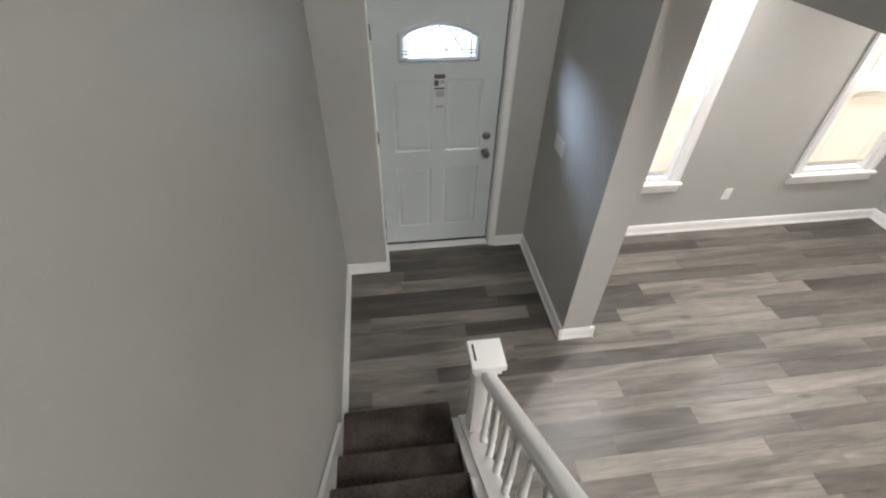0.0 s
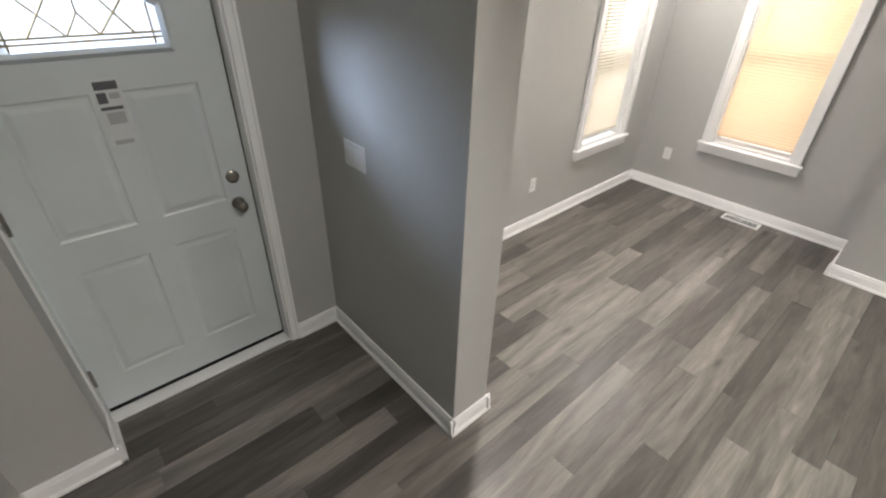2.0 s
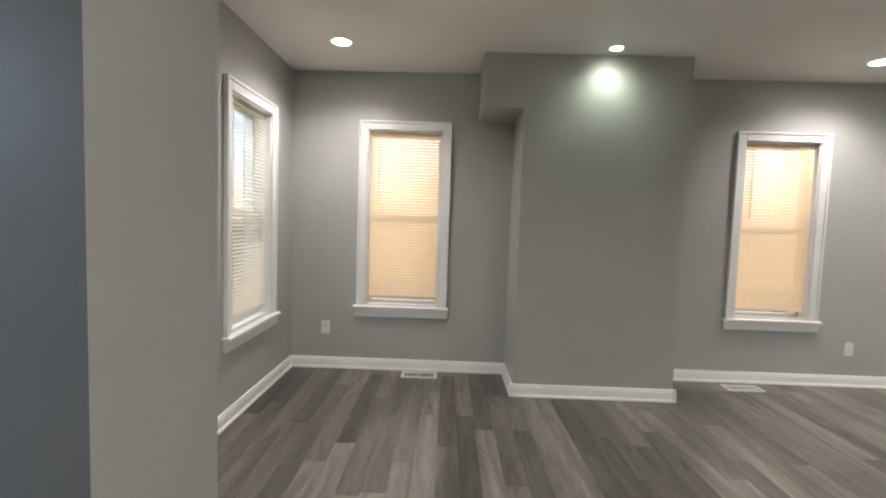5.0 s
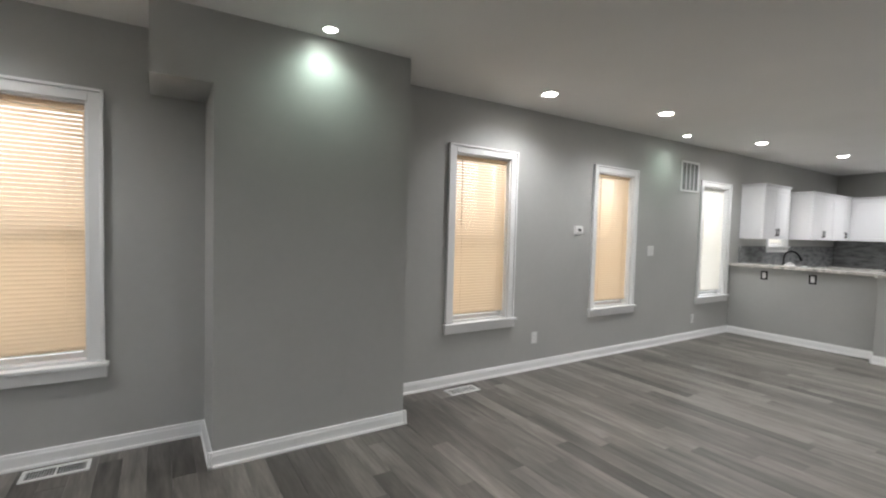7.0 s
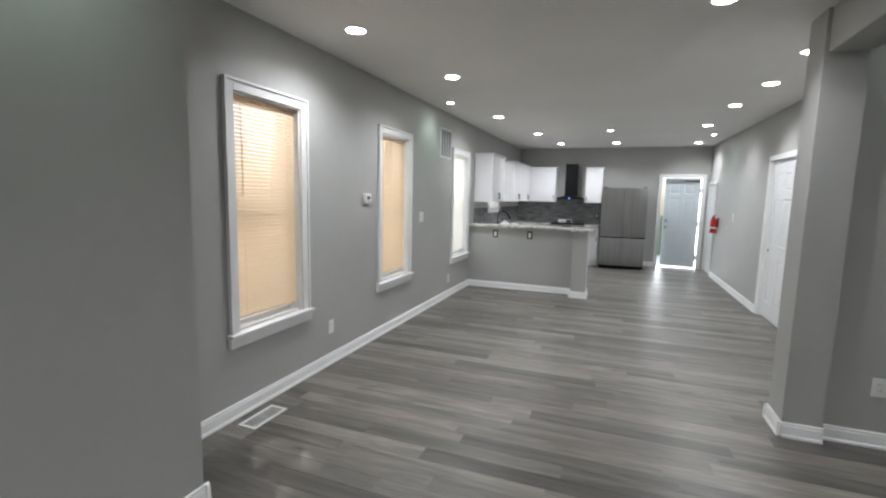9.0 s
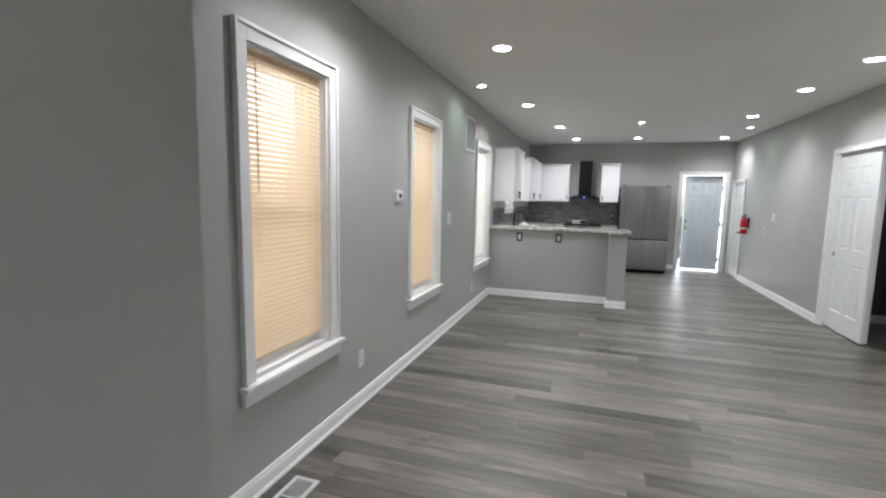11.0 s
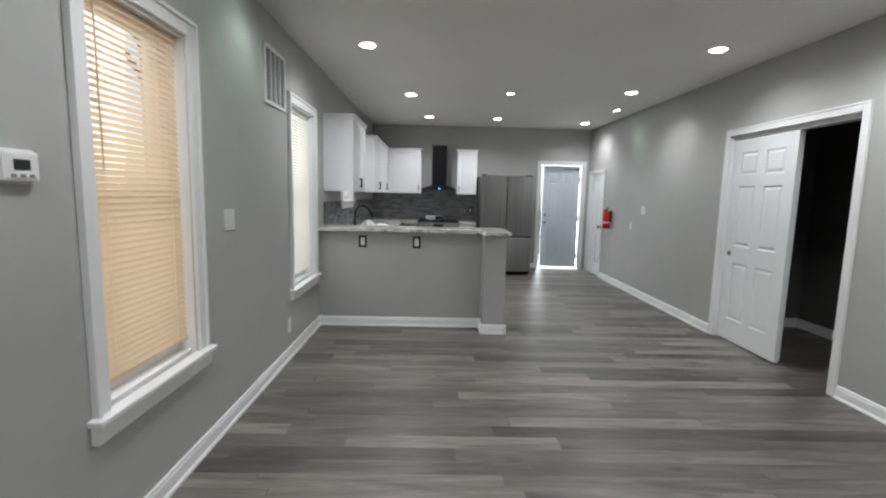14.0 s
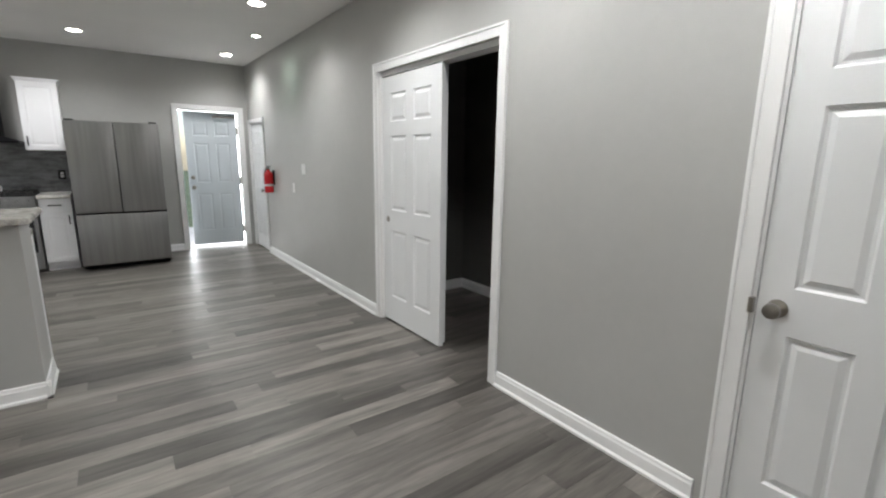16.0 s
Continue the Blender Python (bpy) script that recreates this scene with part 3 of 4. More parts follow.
for pts in (((-0.25, 1.672), (0.25, 1.672)), ((-0.25, 1.690), (0.25, 1.690)), ((-0.22, 1.65), (-0.22, 1.79)), ((0.22, 1.65), (0.22, 1.79)), ((-0.16, 1.69), (-0.11, 1.76)), ((-0.11, 1.76), (-0.16, 1.82)), ((-0.11, 1.76), (-0.05, 1.69)), ((-0.05, 1.69), (0, 1.765)), ((0, 1.765), (0.05, 1.69)), ((0, 1.765), (0, 1.85)), ((0.05, 1.69), (0.11, 1.76)), ((0.11, 1.76), (0.16, 1.69)), ((0.11, 1.76), (0.16, 1.82)), ((-0.05, 1.84), (-0.11, 1.76)), ((0.05, 1.84), (0.11, 1.76))):
    part("came", tube((pts[0][0], -0.090, pts[0][1]), (pts[1][0], -0.090, pts[1][1]), 0.004, seg=6), LEAD, fd)
door_knob(fd, -0.375, 0.915, -0.0825)
bm = lathe(((0.03, 0), (0.03, 0.012), (0.022, 0.018), (0.012, 0.020)), 24)
bmesh.ops.transform(bm, matrix=pose(-0.375, -0.0825, 1.055, -90, 0, 0), verts=bm.verts)
part("deadbolt", bm, NICKEL, fd, "round brushed nickel deadbolt", True)
for z in (0.25, 1.08, 1.82):
    part("hinge", box(0.442, 0.458, -0.088, -0.07, z - 0.05, z + 0.05, 0.003), NICKEL, fd)
part("threshold", box(-0.455, 0.455, -0.13, -0.005, 0.001, 0.014, 0.003), TRIM, fd, "white door threshold")
part("weatherstrip", box(-0.456, -0.4505, -0.10, -0.083, 0.014, 2.045), BLACK, fd)
part("sweep", box(-0.45, 0.45, -0.095, -0.078, 0.0145, 0.034), BLACK, fd)
for s in (-1, 1):
    part("jamb", box(s * 0.456, s * 0.465, -0.2, 0, 0, 2.045), TRIM, fd)
part("jamb", box(-0.452, 0.452, -0.2, 0, 2.045, 2.055), TRIM, fd)
NOTICE = material("pale_grey_paper", (0.60, 0.62, 0.63), 0.8, noise=0.05, bump=0.2, bump_scale=25)
tag = solid("door_notice", box(0.372, 0.462, Y_N + 0.0805, Y_N + 0.0823, 1.29, 1.545), NOTICE, "white printed notice stuck to the front door", "notice")
for z0, z1, x0, x1, m in ((1.505, 1.535, 0.378, 0.455, INK), (1.455, 1.495, 0.378, 0.41, INK), (1.47, 1.492, 0.418, 0.452, GREYINK), (1.43, 1.442, 0.378, 0.452, INK), (1.375, 1.42, 0.39, 0.45, GREYINK), (1.295, 1.312, 0.385, 0.45, GREYINK)):
    part("print_bar", box(x0, x1, Y_N + 0.0785, Y_N + 0.0802, z0, z1), m, tag)


def cased_door(name, at, w, h, label, slab_mat, recess, knob_x, swing=0.0, cw=0.07, slab_w=None, hinge=None):
    th = thing(name, label, "door", kind="structure", at=at)
    casing_set(th, w, h, 0.0, cw)
    for s in (-1, 1):
        part("jamb", box(s * (w / 2 - 0.012), s * w / 2, -0.14, 0, 0, h), TRIM, th)
    part("jamb", box(-w / 2 + 0.012, w / 2 - 0.012, -0.14, 0, h - 0.012, h), TRIM, th)
    sw, sh = slab_w or w - 0.03, h - 0.025
    sl = part("door_slab", panel_slab(sw, sh, 0.036, six_panels(sw, sh)), slab_mat, th)
    sl.location = (0, -recess, 0.008)
    if knob_x is not None:
        k = door_knob(sl, knob_x, 0.885, 0.018)
    return th, sl


sd, sl = cased_door("door_2", pose(X_W, -2.69, 0, 0, 0, -90), 0.685, 2.04, "white six-panel door, closed, with nickel knob", DOORW, 0.022, 0.265)
cd, sl = cased_door("door_3", pose(X_W, -9.55, 0, 0, 0, -90), 0.70, 1.86, "low white six-panel cellar door, closed", DOORW, 0.03, -0.29, cw=0.05)
part("latch_plate", box(-0.010, 0.006, -0.004, 0.0225, 0.862, 0.918, 0.001), NICKEL, sd, "nickel strike plate").location = (0.342, 0, 0)
# closet with one sliding panel pushed to the far side
cl = thing("door_4", "white cased closet opening with sliding six-panel door", "door", kind="structure", at=pose(X_W, -5.105, 0, 0, 0, -90))
casing_set(cl, 1.41, 2.05, 0.0, 0.065)
for s in (-1, 1):
    part("jamb", box(s * 0.693, s * 0.705, -0.14, 0, 0, 2.05), TRIM, cl)
part("track", box(-0.693, 0.693, -0.12, -0.02, 2.015, 2.05), TRIM, cl)
sl = part("sliding_panel", panel_slab(0.81, 1.995, 0.036, six_panels(0.81, 1.995)), DOORW, cl, "white six-panel sliding door")
sl.location = (0.286, -0.045, 0.014)
bm = lathe(((0.024, 0), (0.026, 0.004), (0.018, 0.006), (0.016, 0.003)), 20)
bmesh.ops.transform(bm, matrix=pose(0.33, 0.018, 0.875, -90, 0, 0), verts=bm.verts)
part("finger_pull", bm, NICKEL, sl, "round nickel finger pull", True)
sl2 = part("sliding_panel", panel_slab(0.76, 1.995, 0.036, six_panels(0.76, 1.995)), DOORW, cl, "second sliding panel tucked behind")
sl2.location = (0.305, -0.095, 0.014)
# back door, standing ajar outwards
bd = thing("door_5", "pale blue-grey six-panel back door standing ajar", "door", kind="structure", at=pose(1.1755, Y_S, 0, 0, 0, 0))
casing_set(bd, 0.817, 2.03, 0.0, 0.062)
for s in (-1, 1):
    part("jamb", box(s * 0.3985, s * 0.4085, -0.2, 0, 0, 2.03), TRIM, bd)
part("jamb", box(-0.3985, 0.3985, -0.2, 0, 2.02, 2.03), TRIM, bd)
bs = part("door_slab", panel_slab(0.70, 1.975, 0.04, six_panels(0.70, 1.975), deep=0.45), DOORB, bd)
bs.matrix_local = pose(-0.382, -0.10, 0.035, 0, 0, -7) @ pose(0.35, 0, 0)
door_knob(bs, 0.29, 0.87, 0.02)
bm = lathe(((0.03, 0), (0.03, 0.012), (0.014, 0.018)), 20)
bmesh.ops.transform(bm, matrix=pose(0.29, 0.02, 1.02, -90, 0, 0), verts=bm.verts)
part("deadbolt", bm, NICKEL, bs, "", True)
part("door_closer", tube((-0.36, -0.055, 1.95), (-0.05, -0.055, 1.945), 0.012), NICKEL, bd, "grey tubular door closer", True)
for z in (0.25, 1.0, 1.75):
    part("hinge", box(-0.398, -0.376, -0.10, -0.085, z - 0.05, z + 0.05, 0.002), NICKEL, bd)

# ---- staircase ----
RISE, RUN, N_STEPS, Y_FIRST = 0.192, 0.232, 15, 1.285
stairs = thing("staircase", "dark brown carpeted straight stairs along the wall", "stairs", at=pose(0, 0, 0))
for i in range(N_STEPS):
    y = Y_FIRST - i * RUN
    front = y + (0.11 if i == 0 else 0)
    bm = box(-0.355, 0.275, y - RUN - 0.01, front, i * RISE if i else 0.0, (i + 1) * RISE - 0.02)
    add_box(bm, -0.355, 0.275, y - RUN - 0.01, front + 0.022, (i + 1) * RISE - 0.045, (i + 1) * RISE, 0.014)
    part("step", bm, CARPET, stairs)


def skirt(x0, x1, up):
    """A sloping board beside the steps."""
    bm = bmesh.new()
    s = RISE / RUN
    y0, y1 = Y_FIRST + 0.03, Y_FIRST - N_STEPS * RUN
    pts = [(y0, 0.0), (y0, 0.05 + up), (y1, (y0 - y1) * s + 0.05 + up), (y1, (y0 - y1) * s - 0.30), (y0 - 0.35, 0.0)]
    vs = [bm.verts.new((x, y, z)) for x in (x0, x1) for y, z in pts]
    bmesh.ops.convex_hull(bm, input=vs)
    return bm


part("skirt_board", skirt(-0.375, -0.355, 0.22), TRIM, stairs, "white painted skirt board")
part("stringer", skirt(0.275, 0.315, 0.12), TRIM, stairs, "white painted closed stringer")
bm = bmesh.new()
vs = [bm.verts.new((x, y, z)) for x in (0.27, 0.312) for y, z in ((Y_FIRST - 0.02, 0.0), (Y_FIRST - 0.02, 0.03), (-1.75, (Y_FIRST + 1.75) * RISE / RUN), (-1.75, 0.0))]
bmesh.ops.convex_hull(bm, input=vs)
structure("wall_stair_side", bm, WALL, "grey painted wall under the open side of the stairs", "wall")

rail = thing("stair_railing", "white painted wooden stair railing with square newel", "railing", at=pose(0, 0, 0))
NX, NY = 0.393, 1.185
bm = box(NX - 0.052, NX + 0.052, NY - 0.052, NY + 0.052, 0.0, 0.95, 0.004)
add_box(bm, NX - 0.064, NX + 0.064, NY - 0.064, NY + 0.064, 0.0, 0.22, 0.006)
newel = part("newel_post", bm, TRIM, rail, "square white newel post")
bm = box(NX - 0.066, NX + 0.066, NY - 0.066, NY + 0.066, 0.905, 0.935, 0.005)
add_box(bm, NX - 0.080, NX + 0.080, NY - 0.080, NY + 0.080, 0.95, 0.985, 0.006)
part("newel_cap", bm, TRIM, newel)
part("cap_gap", box(NX - 0.062, NX - 0.052, NY - 0.035, NY + 0.055, 0.985, 0.9865), SLOT, newel, "dark split in the cap")
SL = RISE / RUN


def rail_z(y):
    return 0.845 + (NY - y) * SL


bm = bmesh.new()
prof = [(-0.030, -0.030), (-0.026, 0.0), (-0.032, 0.012), (-0.026, 0.030), (-0.012, 0.040), (0.012, 0.040), (0.026, 0.030), (0.032, 0.012), (0.026, 0.0), (0.030, -0.030)]
rings = [[bm.verts.new((NX + a, y, rail_z(y) + b)) for a, b in prof] for y in (NY - 0.05, -1.74)]
for k in range(len(prof)):
    j = (k + 1) % len(prof)
    bm.faces.new((rings[0][k], rings[0][j], rings[1][j], rings[1][k]))
bm.faces.new(rings[0][::-1])
bm.faces.new(rings[1])
part("handrail", bm, TRIM, rail, "rounded white handrail", True)
part("shoe_rail", skirt(0.315, 0.40, 0.145), TRIM, rail)
y = NY - 0.14
while y > -1.65:
    base = (Y_FIRST + 0.03 - y) * SL + 0.19
    top = rail_z(y) - 0.025
    L = top - base
    bm = lathe(((0.018, 0), (0.018, 0.14 * L), (0.012, 0.16 * L), (0.020, 0.20 * L), (0.014, 0.24 * L), (0.019, 0.36 * L), (0.013, 0.62 * L), (0.010, 0.78 * L), (0.017, 0.82 * L), (0.014, 0.86 * L), (0.016, L)), 12)
    bmesh.ops.translate(bm, vec=(NX, y, base), verts=bm.verts)
    part("baluster", bm, TRIM, rail, "", True)
    y -= 0.118

# ---- recessed lights ----
def downlight(x, y, big=True):
    th = thing("recessed_light", "round white recessed ceiling light, switched on" if big else "small round recessed spotlight, switched on", "ceiling light", "recessed ceiling lights", at=pose(x, y, ceil_z(y)))
    R = 0.082 if big else 0.052
    part("trim_ring", lathe(((R, 0.002), (R, -0.004), (R * 0.92, -0.010), (R * 0.80, -0.008), (R * 0.78, 0.0)), 28), TRIM, th, "", True)
    part("diffuser", lathe(((R * 0.78, -0.006), (R * 0.78, -0.009), (R * 0.5, -0.010)), 28), LED if big else LEDG, th, "glowing lens", True)
    lamp = new("downlight_beam", bpy.data.lights.new("downlight_beam", "SPOT"))
    lamp.data.energy, lamp.data.color = (50, (1.0, 0.99, 0.965)) if big else (9.5, (0.80, 1.0, 0.84))
    lamp.data.spot_size, lamp.data.spot_blend, lamp.data.shadow_soft_size = radians(152 if big else 150), 0.8 if big else 1.0, R * 0.9
    lamp.matrix_world = look((x, y, ceil_z(y) - 0.03), (x, y + 0.001, 0))
    return th


# (2.05, 2.45) and (2.05, 0.42) are unseen, added to brighten the front room.
for x, y in ((4.15, 2.45), (4.31, -1.55), (4.09, -2.95), (4.21, -5.30), (3.947, -7.26), (3.73, -8.98), (2.59, -9.01), (1.03, -9.26), (1.27, -6.82), (1.255, -5.15), (1.19, -4.04), (1.21, -2.98), (2.02, -1.75), (2.05, 2.45), (2.05, 0.42)):
    downlight(x, y)
for x, y in ((4.16, 0.47), (4.54, -4.14), (2.69, -7.05), (0.98, -7.97)):
    downlight(x, y, False)


# ---- wall plates and fixtures ----
def plate(name, at, w, h, label, category, kind_of, group=""):
    """A cover plate; local x along the wall, y out of it."""
    th = thing(name, label, category, group, at=at)
    part("cover", box(-w / 2, w / 2, 0, 0.006, -h / 2, h / 2, 0.002), PLATE, th)
    if kind_of == "outlet":
        for s in (-1, 1):
            part("socket", box(-0.017, 0.017, 0.006, 0.008, s * 0.019 - 0.014, s * 0.019 + 0.014, 0.001), PLATE, th)
            for q in (-0.006, 0.006):
                part("slot", box(q - 0.0012, q + 0.0012, 0.008, 0.0085, s * 0.019 - 0.004, s * 0.019 + 0.006), SLOT, th)
    else:
        n = kind_of
        for k in range(n):
            x = (k - (n - 1) / 2) * 0.046
            part("rocker", box(x - 0.016, x + 0.016, 0.006, 0.010, -0.032, 0.032, 0.0015), PLATE, th)
    return th


def on_east(y, z):
    return pose(X_E, y, z, 0, 0, 90)


def on_west(y, z):
    return pose(X_W, y, z, 0, 0, -90)


for y, z in ((2.715, 0.37), (-1.96, 0.335), (-4.97, 0.28)):
    plate("wall_outlet", on_east(y, z), 0.075, 0.118, "white wall outlet with plain cover plate", "outlet", "outlet", "wall outlets")
plate("wall_outlet", pose(3.06, Y_N, 0.40, 0, 0, 180), 0.075, 0.118, "white wall outlet in the front wall", "outlet", "outlet", "wall outlets")
plate("wall_outlet", pose(0.95, -2.10, 0.40, 0, 0, 0), 0.075, 0.118, "white wall outlet in the stair hall", "outlet", "outlet", "wall outlets")
plate("light_switch", on_east(-3.92, 1.235), 0.125, 0.125, "white double light switch on the grey wall", "switch", 2)
plate("light_switch", on_west(-7.63, 1.245), 0.118, 0.118, "white double light switch on the grey wall", "switch", 2)
plate("light_switch", on_west(-8.0, 1.01), 0.07, 0.115, "small white switch plate on the grey wall", "switch", 1)
plate("light_switch", pose(1.19, 2.645, 1.205, 0, 0, 90), 0.165, 0.118, "white triple switch plate by the front door", "switch", 3)

th = thing("thermostat", "small white square thermostat with dark display", "thermostat", at=on_east(-2.565, 1.465))
part("backplate", box(-0.064, 0.064, 0, 0.006, -0.050, 0.050, 0.002), PLATE, th)
part("body", box(-0.060, 0.060, 0.006, 0.028, -0.044, 0.044, 0.010), PLATE, th)
for q in (-0.03, 0.0, 0.03):
    part("button", box(q - 0.008, q + 0.008, 0.028, 0.0302, -0.032, -0.022, 0.001), VENT, th)
part("display", box(-0.026, 0.026, 0.028, 0.0292, -0.010, 0.020), SLOT, th, "dark display")

th = thing("return_vent", "white framed wall vent with grey louvres", "vent", at=on_east(-4.735, 2.235))
VW, VH = 0.215, 0.205
for s in (-1, 1):
    part("frame", box(s * (VW - 0.025), s * VW, 0, 0.014, -VH, VH, 0.003), TRIM, th)
    part("frame", box(-VW + 0.025, VW - 0.025, 0, 0.014, s * (VH - 0.025), s * VH, 0.003), TRIM, th)
part("backing", box(-VW + 0.02, VW - 0.02, 0.001, 0.003, -VH + 0.02, VH - 0.02), SLOT, th)
for k in range(1, 4):
    x = -VW + 0.025 + k * (2 * VW - 0.05) / 4
    part("divider", box(x - 0.006, x + 0.006, 0.003, 0.013, -VH + 0.025, VH - 0.025), TRIM, th)
me = to_mesh("louvre", box(-VW + 0.026, VW - 0.026, -0.0006, 0.0006, -0.0085, 0.0085), VENT)
for k in range(20):
    ob = new("louvre", me)
    ob.parent = th
    ob.matrix_local = pose(0, 0.008, -VH + 0.034 + k * 0.0182, 16, 0, 0)


def floor_register(x, y):
    th = thing("floor_register", "white metal floor register beside the baseboard", "vent", "floor registers", at=pose(x, y, 0, 0, 0, 90))
    bm = bmesh.new()
    for s in (-1, 1):
        add_box(bm, s * 0.135, s * 0.155, -0.07, 0.07, 0.0005, 0.007)
        add_box(bm, -0.135, 0.135, s * 0.05, s * 0.07, 0.0005, 0.007)
    add_box(bm, -0.006, 0.006, -0.05, 0.05, 0.0005, 0.007)
    part("frame", bm, PLATE, th)
    # A closed sheet; the duct's shade is its colour.
    part("well", box(-0.135, 0.135, -0.05, 0.05, 0.0005, 0.002), SLOT, th, "near-black sheet for the shaded duct opening")
    for k in range(22):
        x0 = -0.128 + k * 0.0122
        if abs(x0) > 0.008:
            part("fin", box(x0 - 0.0015, x0 + 0.0015, -0.05, 0.05, 0.002, 0.006), PLATE, th)


floor_register(4.69, 1.85)
floor_register(4.655, -0.945)

# ---- kitchen ----
pen = thing("peninsula", "grey painted half wall of the breakfast bar with post", "peninsula", at=pose(0, 0, 0))
part("half_wall", box(3.10, X_E - 0.002, -6.07, -5.95, 0.0, 1.008), WALL, pen)
part("post", box(2.88, 3.10, -6.10, -5.725, 0.0, 1.008, 0.003), WALL, pen)
bm = bmesh.new()
outline = [(X_E - 0.003, -5.90), (3.16, -5.90), (3.13, -5.87), (3.13, -5.71), (3.10, -5.68), (2.87, -5.68), (2.83, -5.72), (2.83, -6.30), (X_E - 0.003, -6.30)]
vs = [bm.verts.new((x, y, 1.010)) for x, y in outline]
f = bm.faces.new(vs)
r = bmesh.ops.extrude_face_region(bm, geom=[f])
bmesh.ops.translate(bm, vec=(0, 0, 0.038), verts=[v for v in r["geom"] if isinstance(v, bmesh.types.BMVert)])
bmesh.ops.bevel(bm, geom=[e for e in bm.edges if abs(e.verts[0].co.z - e.verts[1].co.z) < 1e-5], offset=0.006, segments=2, affect="EDGES")
solid("bar_countertop", bm, GRANITE, "pale speckled granite bar top on the half wall", "countertop")
for x in (4.355, 3.79):
    th = thing("bar_outlet", "white outlet in a black cover plate under the bar", "outlet", "bar outlets", at=pose(x, -5.95, 0.905))
    bm = bmesh.new()
    for s in (-1, 1):
        add_box(bm, s * 0.022, s * 0.042, 0, 0.007, -0.062, 0.062)
        add_box(bm, -0.022, 0.022, 0, 0.007, s * 0.040, s * 0.062)
    part("cover", bm, BLACK, th, "black cover plate")
    part("socket", box(-0.022, 0.022, 0, 0.006, -0.040, 0.040), PLATE, th, "white outlet face")


def shaker(w, h, t=0.02):
    bm = panel_slab(w, h, t, [(-w / 2 + 0.055, w / 2 - 0.055, 0.055, h - 0.055)], deep=0.45)
    return bm


def pull(parent, x, z, y, L=0.11, flat=False):
    bm = bmesh.new()
    if flat:
        add_box(bm, x - L / 2, x + L / 2, y + 0.020, y + 0.030, z - 0.006, z + 0.006, 0.002)
        for s in (-1, 1):
            add_box(bm, x + s * L * 0.38 - 0.005, x + s * L * 0.38 + 0.005, y, y + 0.021, z - 0.005, z + 0.005)
    else:
        add_box(bm, x - 0.006, x + 0.006, y + 0.020, y + 0.030, z - L / 2, z + L / 2, 0.002)
        for s in (-1, 1):
            add_box(bm, x - 0.005, x + 0.005, y, y + 0.021, z + s * L * 0.38 - 0.005, z + s * L * 0.38 + 0.005)
    return part("handle", bm, BLACK, parent, "dark metal bar handle")


def wall_cabinet(at, w, doors, depth=0.32, z0=1.42, z1=2.20, crown=True, side=1):
    """Local x along the wall, y out of it, origin on the floor below the middle."""
    th = thing("wall_cabinet", "white shaker wall cabinet with dark handles", "cabinet", "wall cabinets", at=at)
    part("body", box(-w / 2, w / 2, 0.002, depth - 0.022, z0, z1, 0.002), CAB, th)
    dw = w / doors
    for k in range(doors):
        d = part("cabinet_door", shaker(dw - 0.004, z1 - z0 - 0.006), CAB, th)
        xc = -w / 2 + (k + 0.5) * dw
        d.location = (xc, depth - 0.010, z0 + 0.003)
        s = side if doors == 1 else (1 if k == 0 else -1)
        pull(d, s * (dw / 2 - 0.035), 0.10, 0.010)
    if crown:
        bm = bmesh.new()
        prof = ((0.0, 0.0), (0.006, 0.0), (0.010, 0.012), (0.024, 0.030), (0.026, 0.040), (0.0, 0.040))
        rings = []
        for off, zz in prof:
            rings.append([bm.verts.new((x, y, z1 + zz)) for x, y in ((-w / 2 - off, 0.003), (w / 2 + off, 0.003), (w / 2 + off, depth + off), (-w / 2 - off, depth + off))])
        for lo, hi in zip(rings, rings[1:]):
            for k in range(4):
                bm.faces.new((lo[k], lo[(k + 1) % 4], hi[(k + 1) % 4], hi[k]))
        bm.faces.new(rings[-1])
        part("crown_moulding", bm, CAB, th, "white crown moulding")
    return th


wall_cabinet(pose(X_E, -6.615, 0, 0, 0, 90), 0.85, 2)
wall_cabinet(pose(X_E, -8.415, 0, 0, 0, 90), 0.93, 2, crown=True)
wall_cabinet(pose(X_E, -9.452, 0, 0, 0, 90), 1.13, 2, crown=True, side=-1)
wall_cabinet(pose(4.19, Y_S, 0, 0, 0, 0), 0.612, 1, side=-1)
wall_cabinet(pose(3.025, Y_S, 0, 0, 0, 0), 0.365, 1, side=1)


def base_cabinet(at, w, drawer=True):
    th = thing("base_cabinet", "white shaker base cabinet with a drawer and dark handle", "cabinet", "base cabinets", at=at)
    part("body", box(-w / 2, w / 2, 0.002, 0.585, 0.10, 0.868, 0.002), CAB, th)
    part("toe_kick", box(-w / 2, w / 2, 0.002, 0.53, 0.0, 0.10), CAB, th)
    d = part("drawer_front", shaker(w - 0.006, 0.15), CAB, th)
    d.location = (0, 0.597, 0.712)
    pull(d, 0, 0.075, 0.010, 0.13, True)
    d = part("cabinet_door", shaker(w - 0.006, 0.59), CAB, th)
    d.location = (0, 0.597, 0.112)
    pull(d, -w / 2 + 0.035, 0.50, 0.010)
    return th


base_cabinet(pose(3.0, Y_S, 0), 0.30)
for yc in (-6.75, -7.48, -8.21, -8.94):
    base_cabinet(pose(X_E, yc, 0, 0, 0, 90), 0.72)
bm = bmesh.new()
outline = [(X_E - 0.003, -6.075), (2.90, -6.105), (2.90, -6.37), (4.18, -6.37), (4.18, -9.385), (3.935, -9.385), (3.935, Y_S + 0.003), (X_E - 0.003, Y_S + 0.003)]
f = bm.faces.new([bm.verts.new((x, y, 0.870)) for x, y in outline])
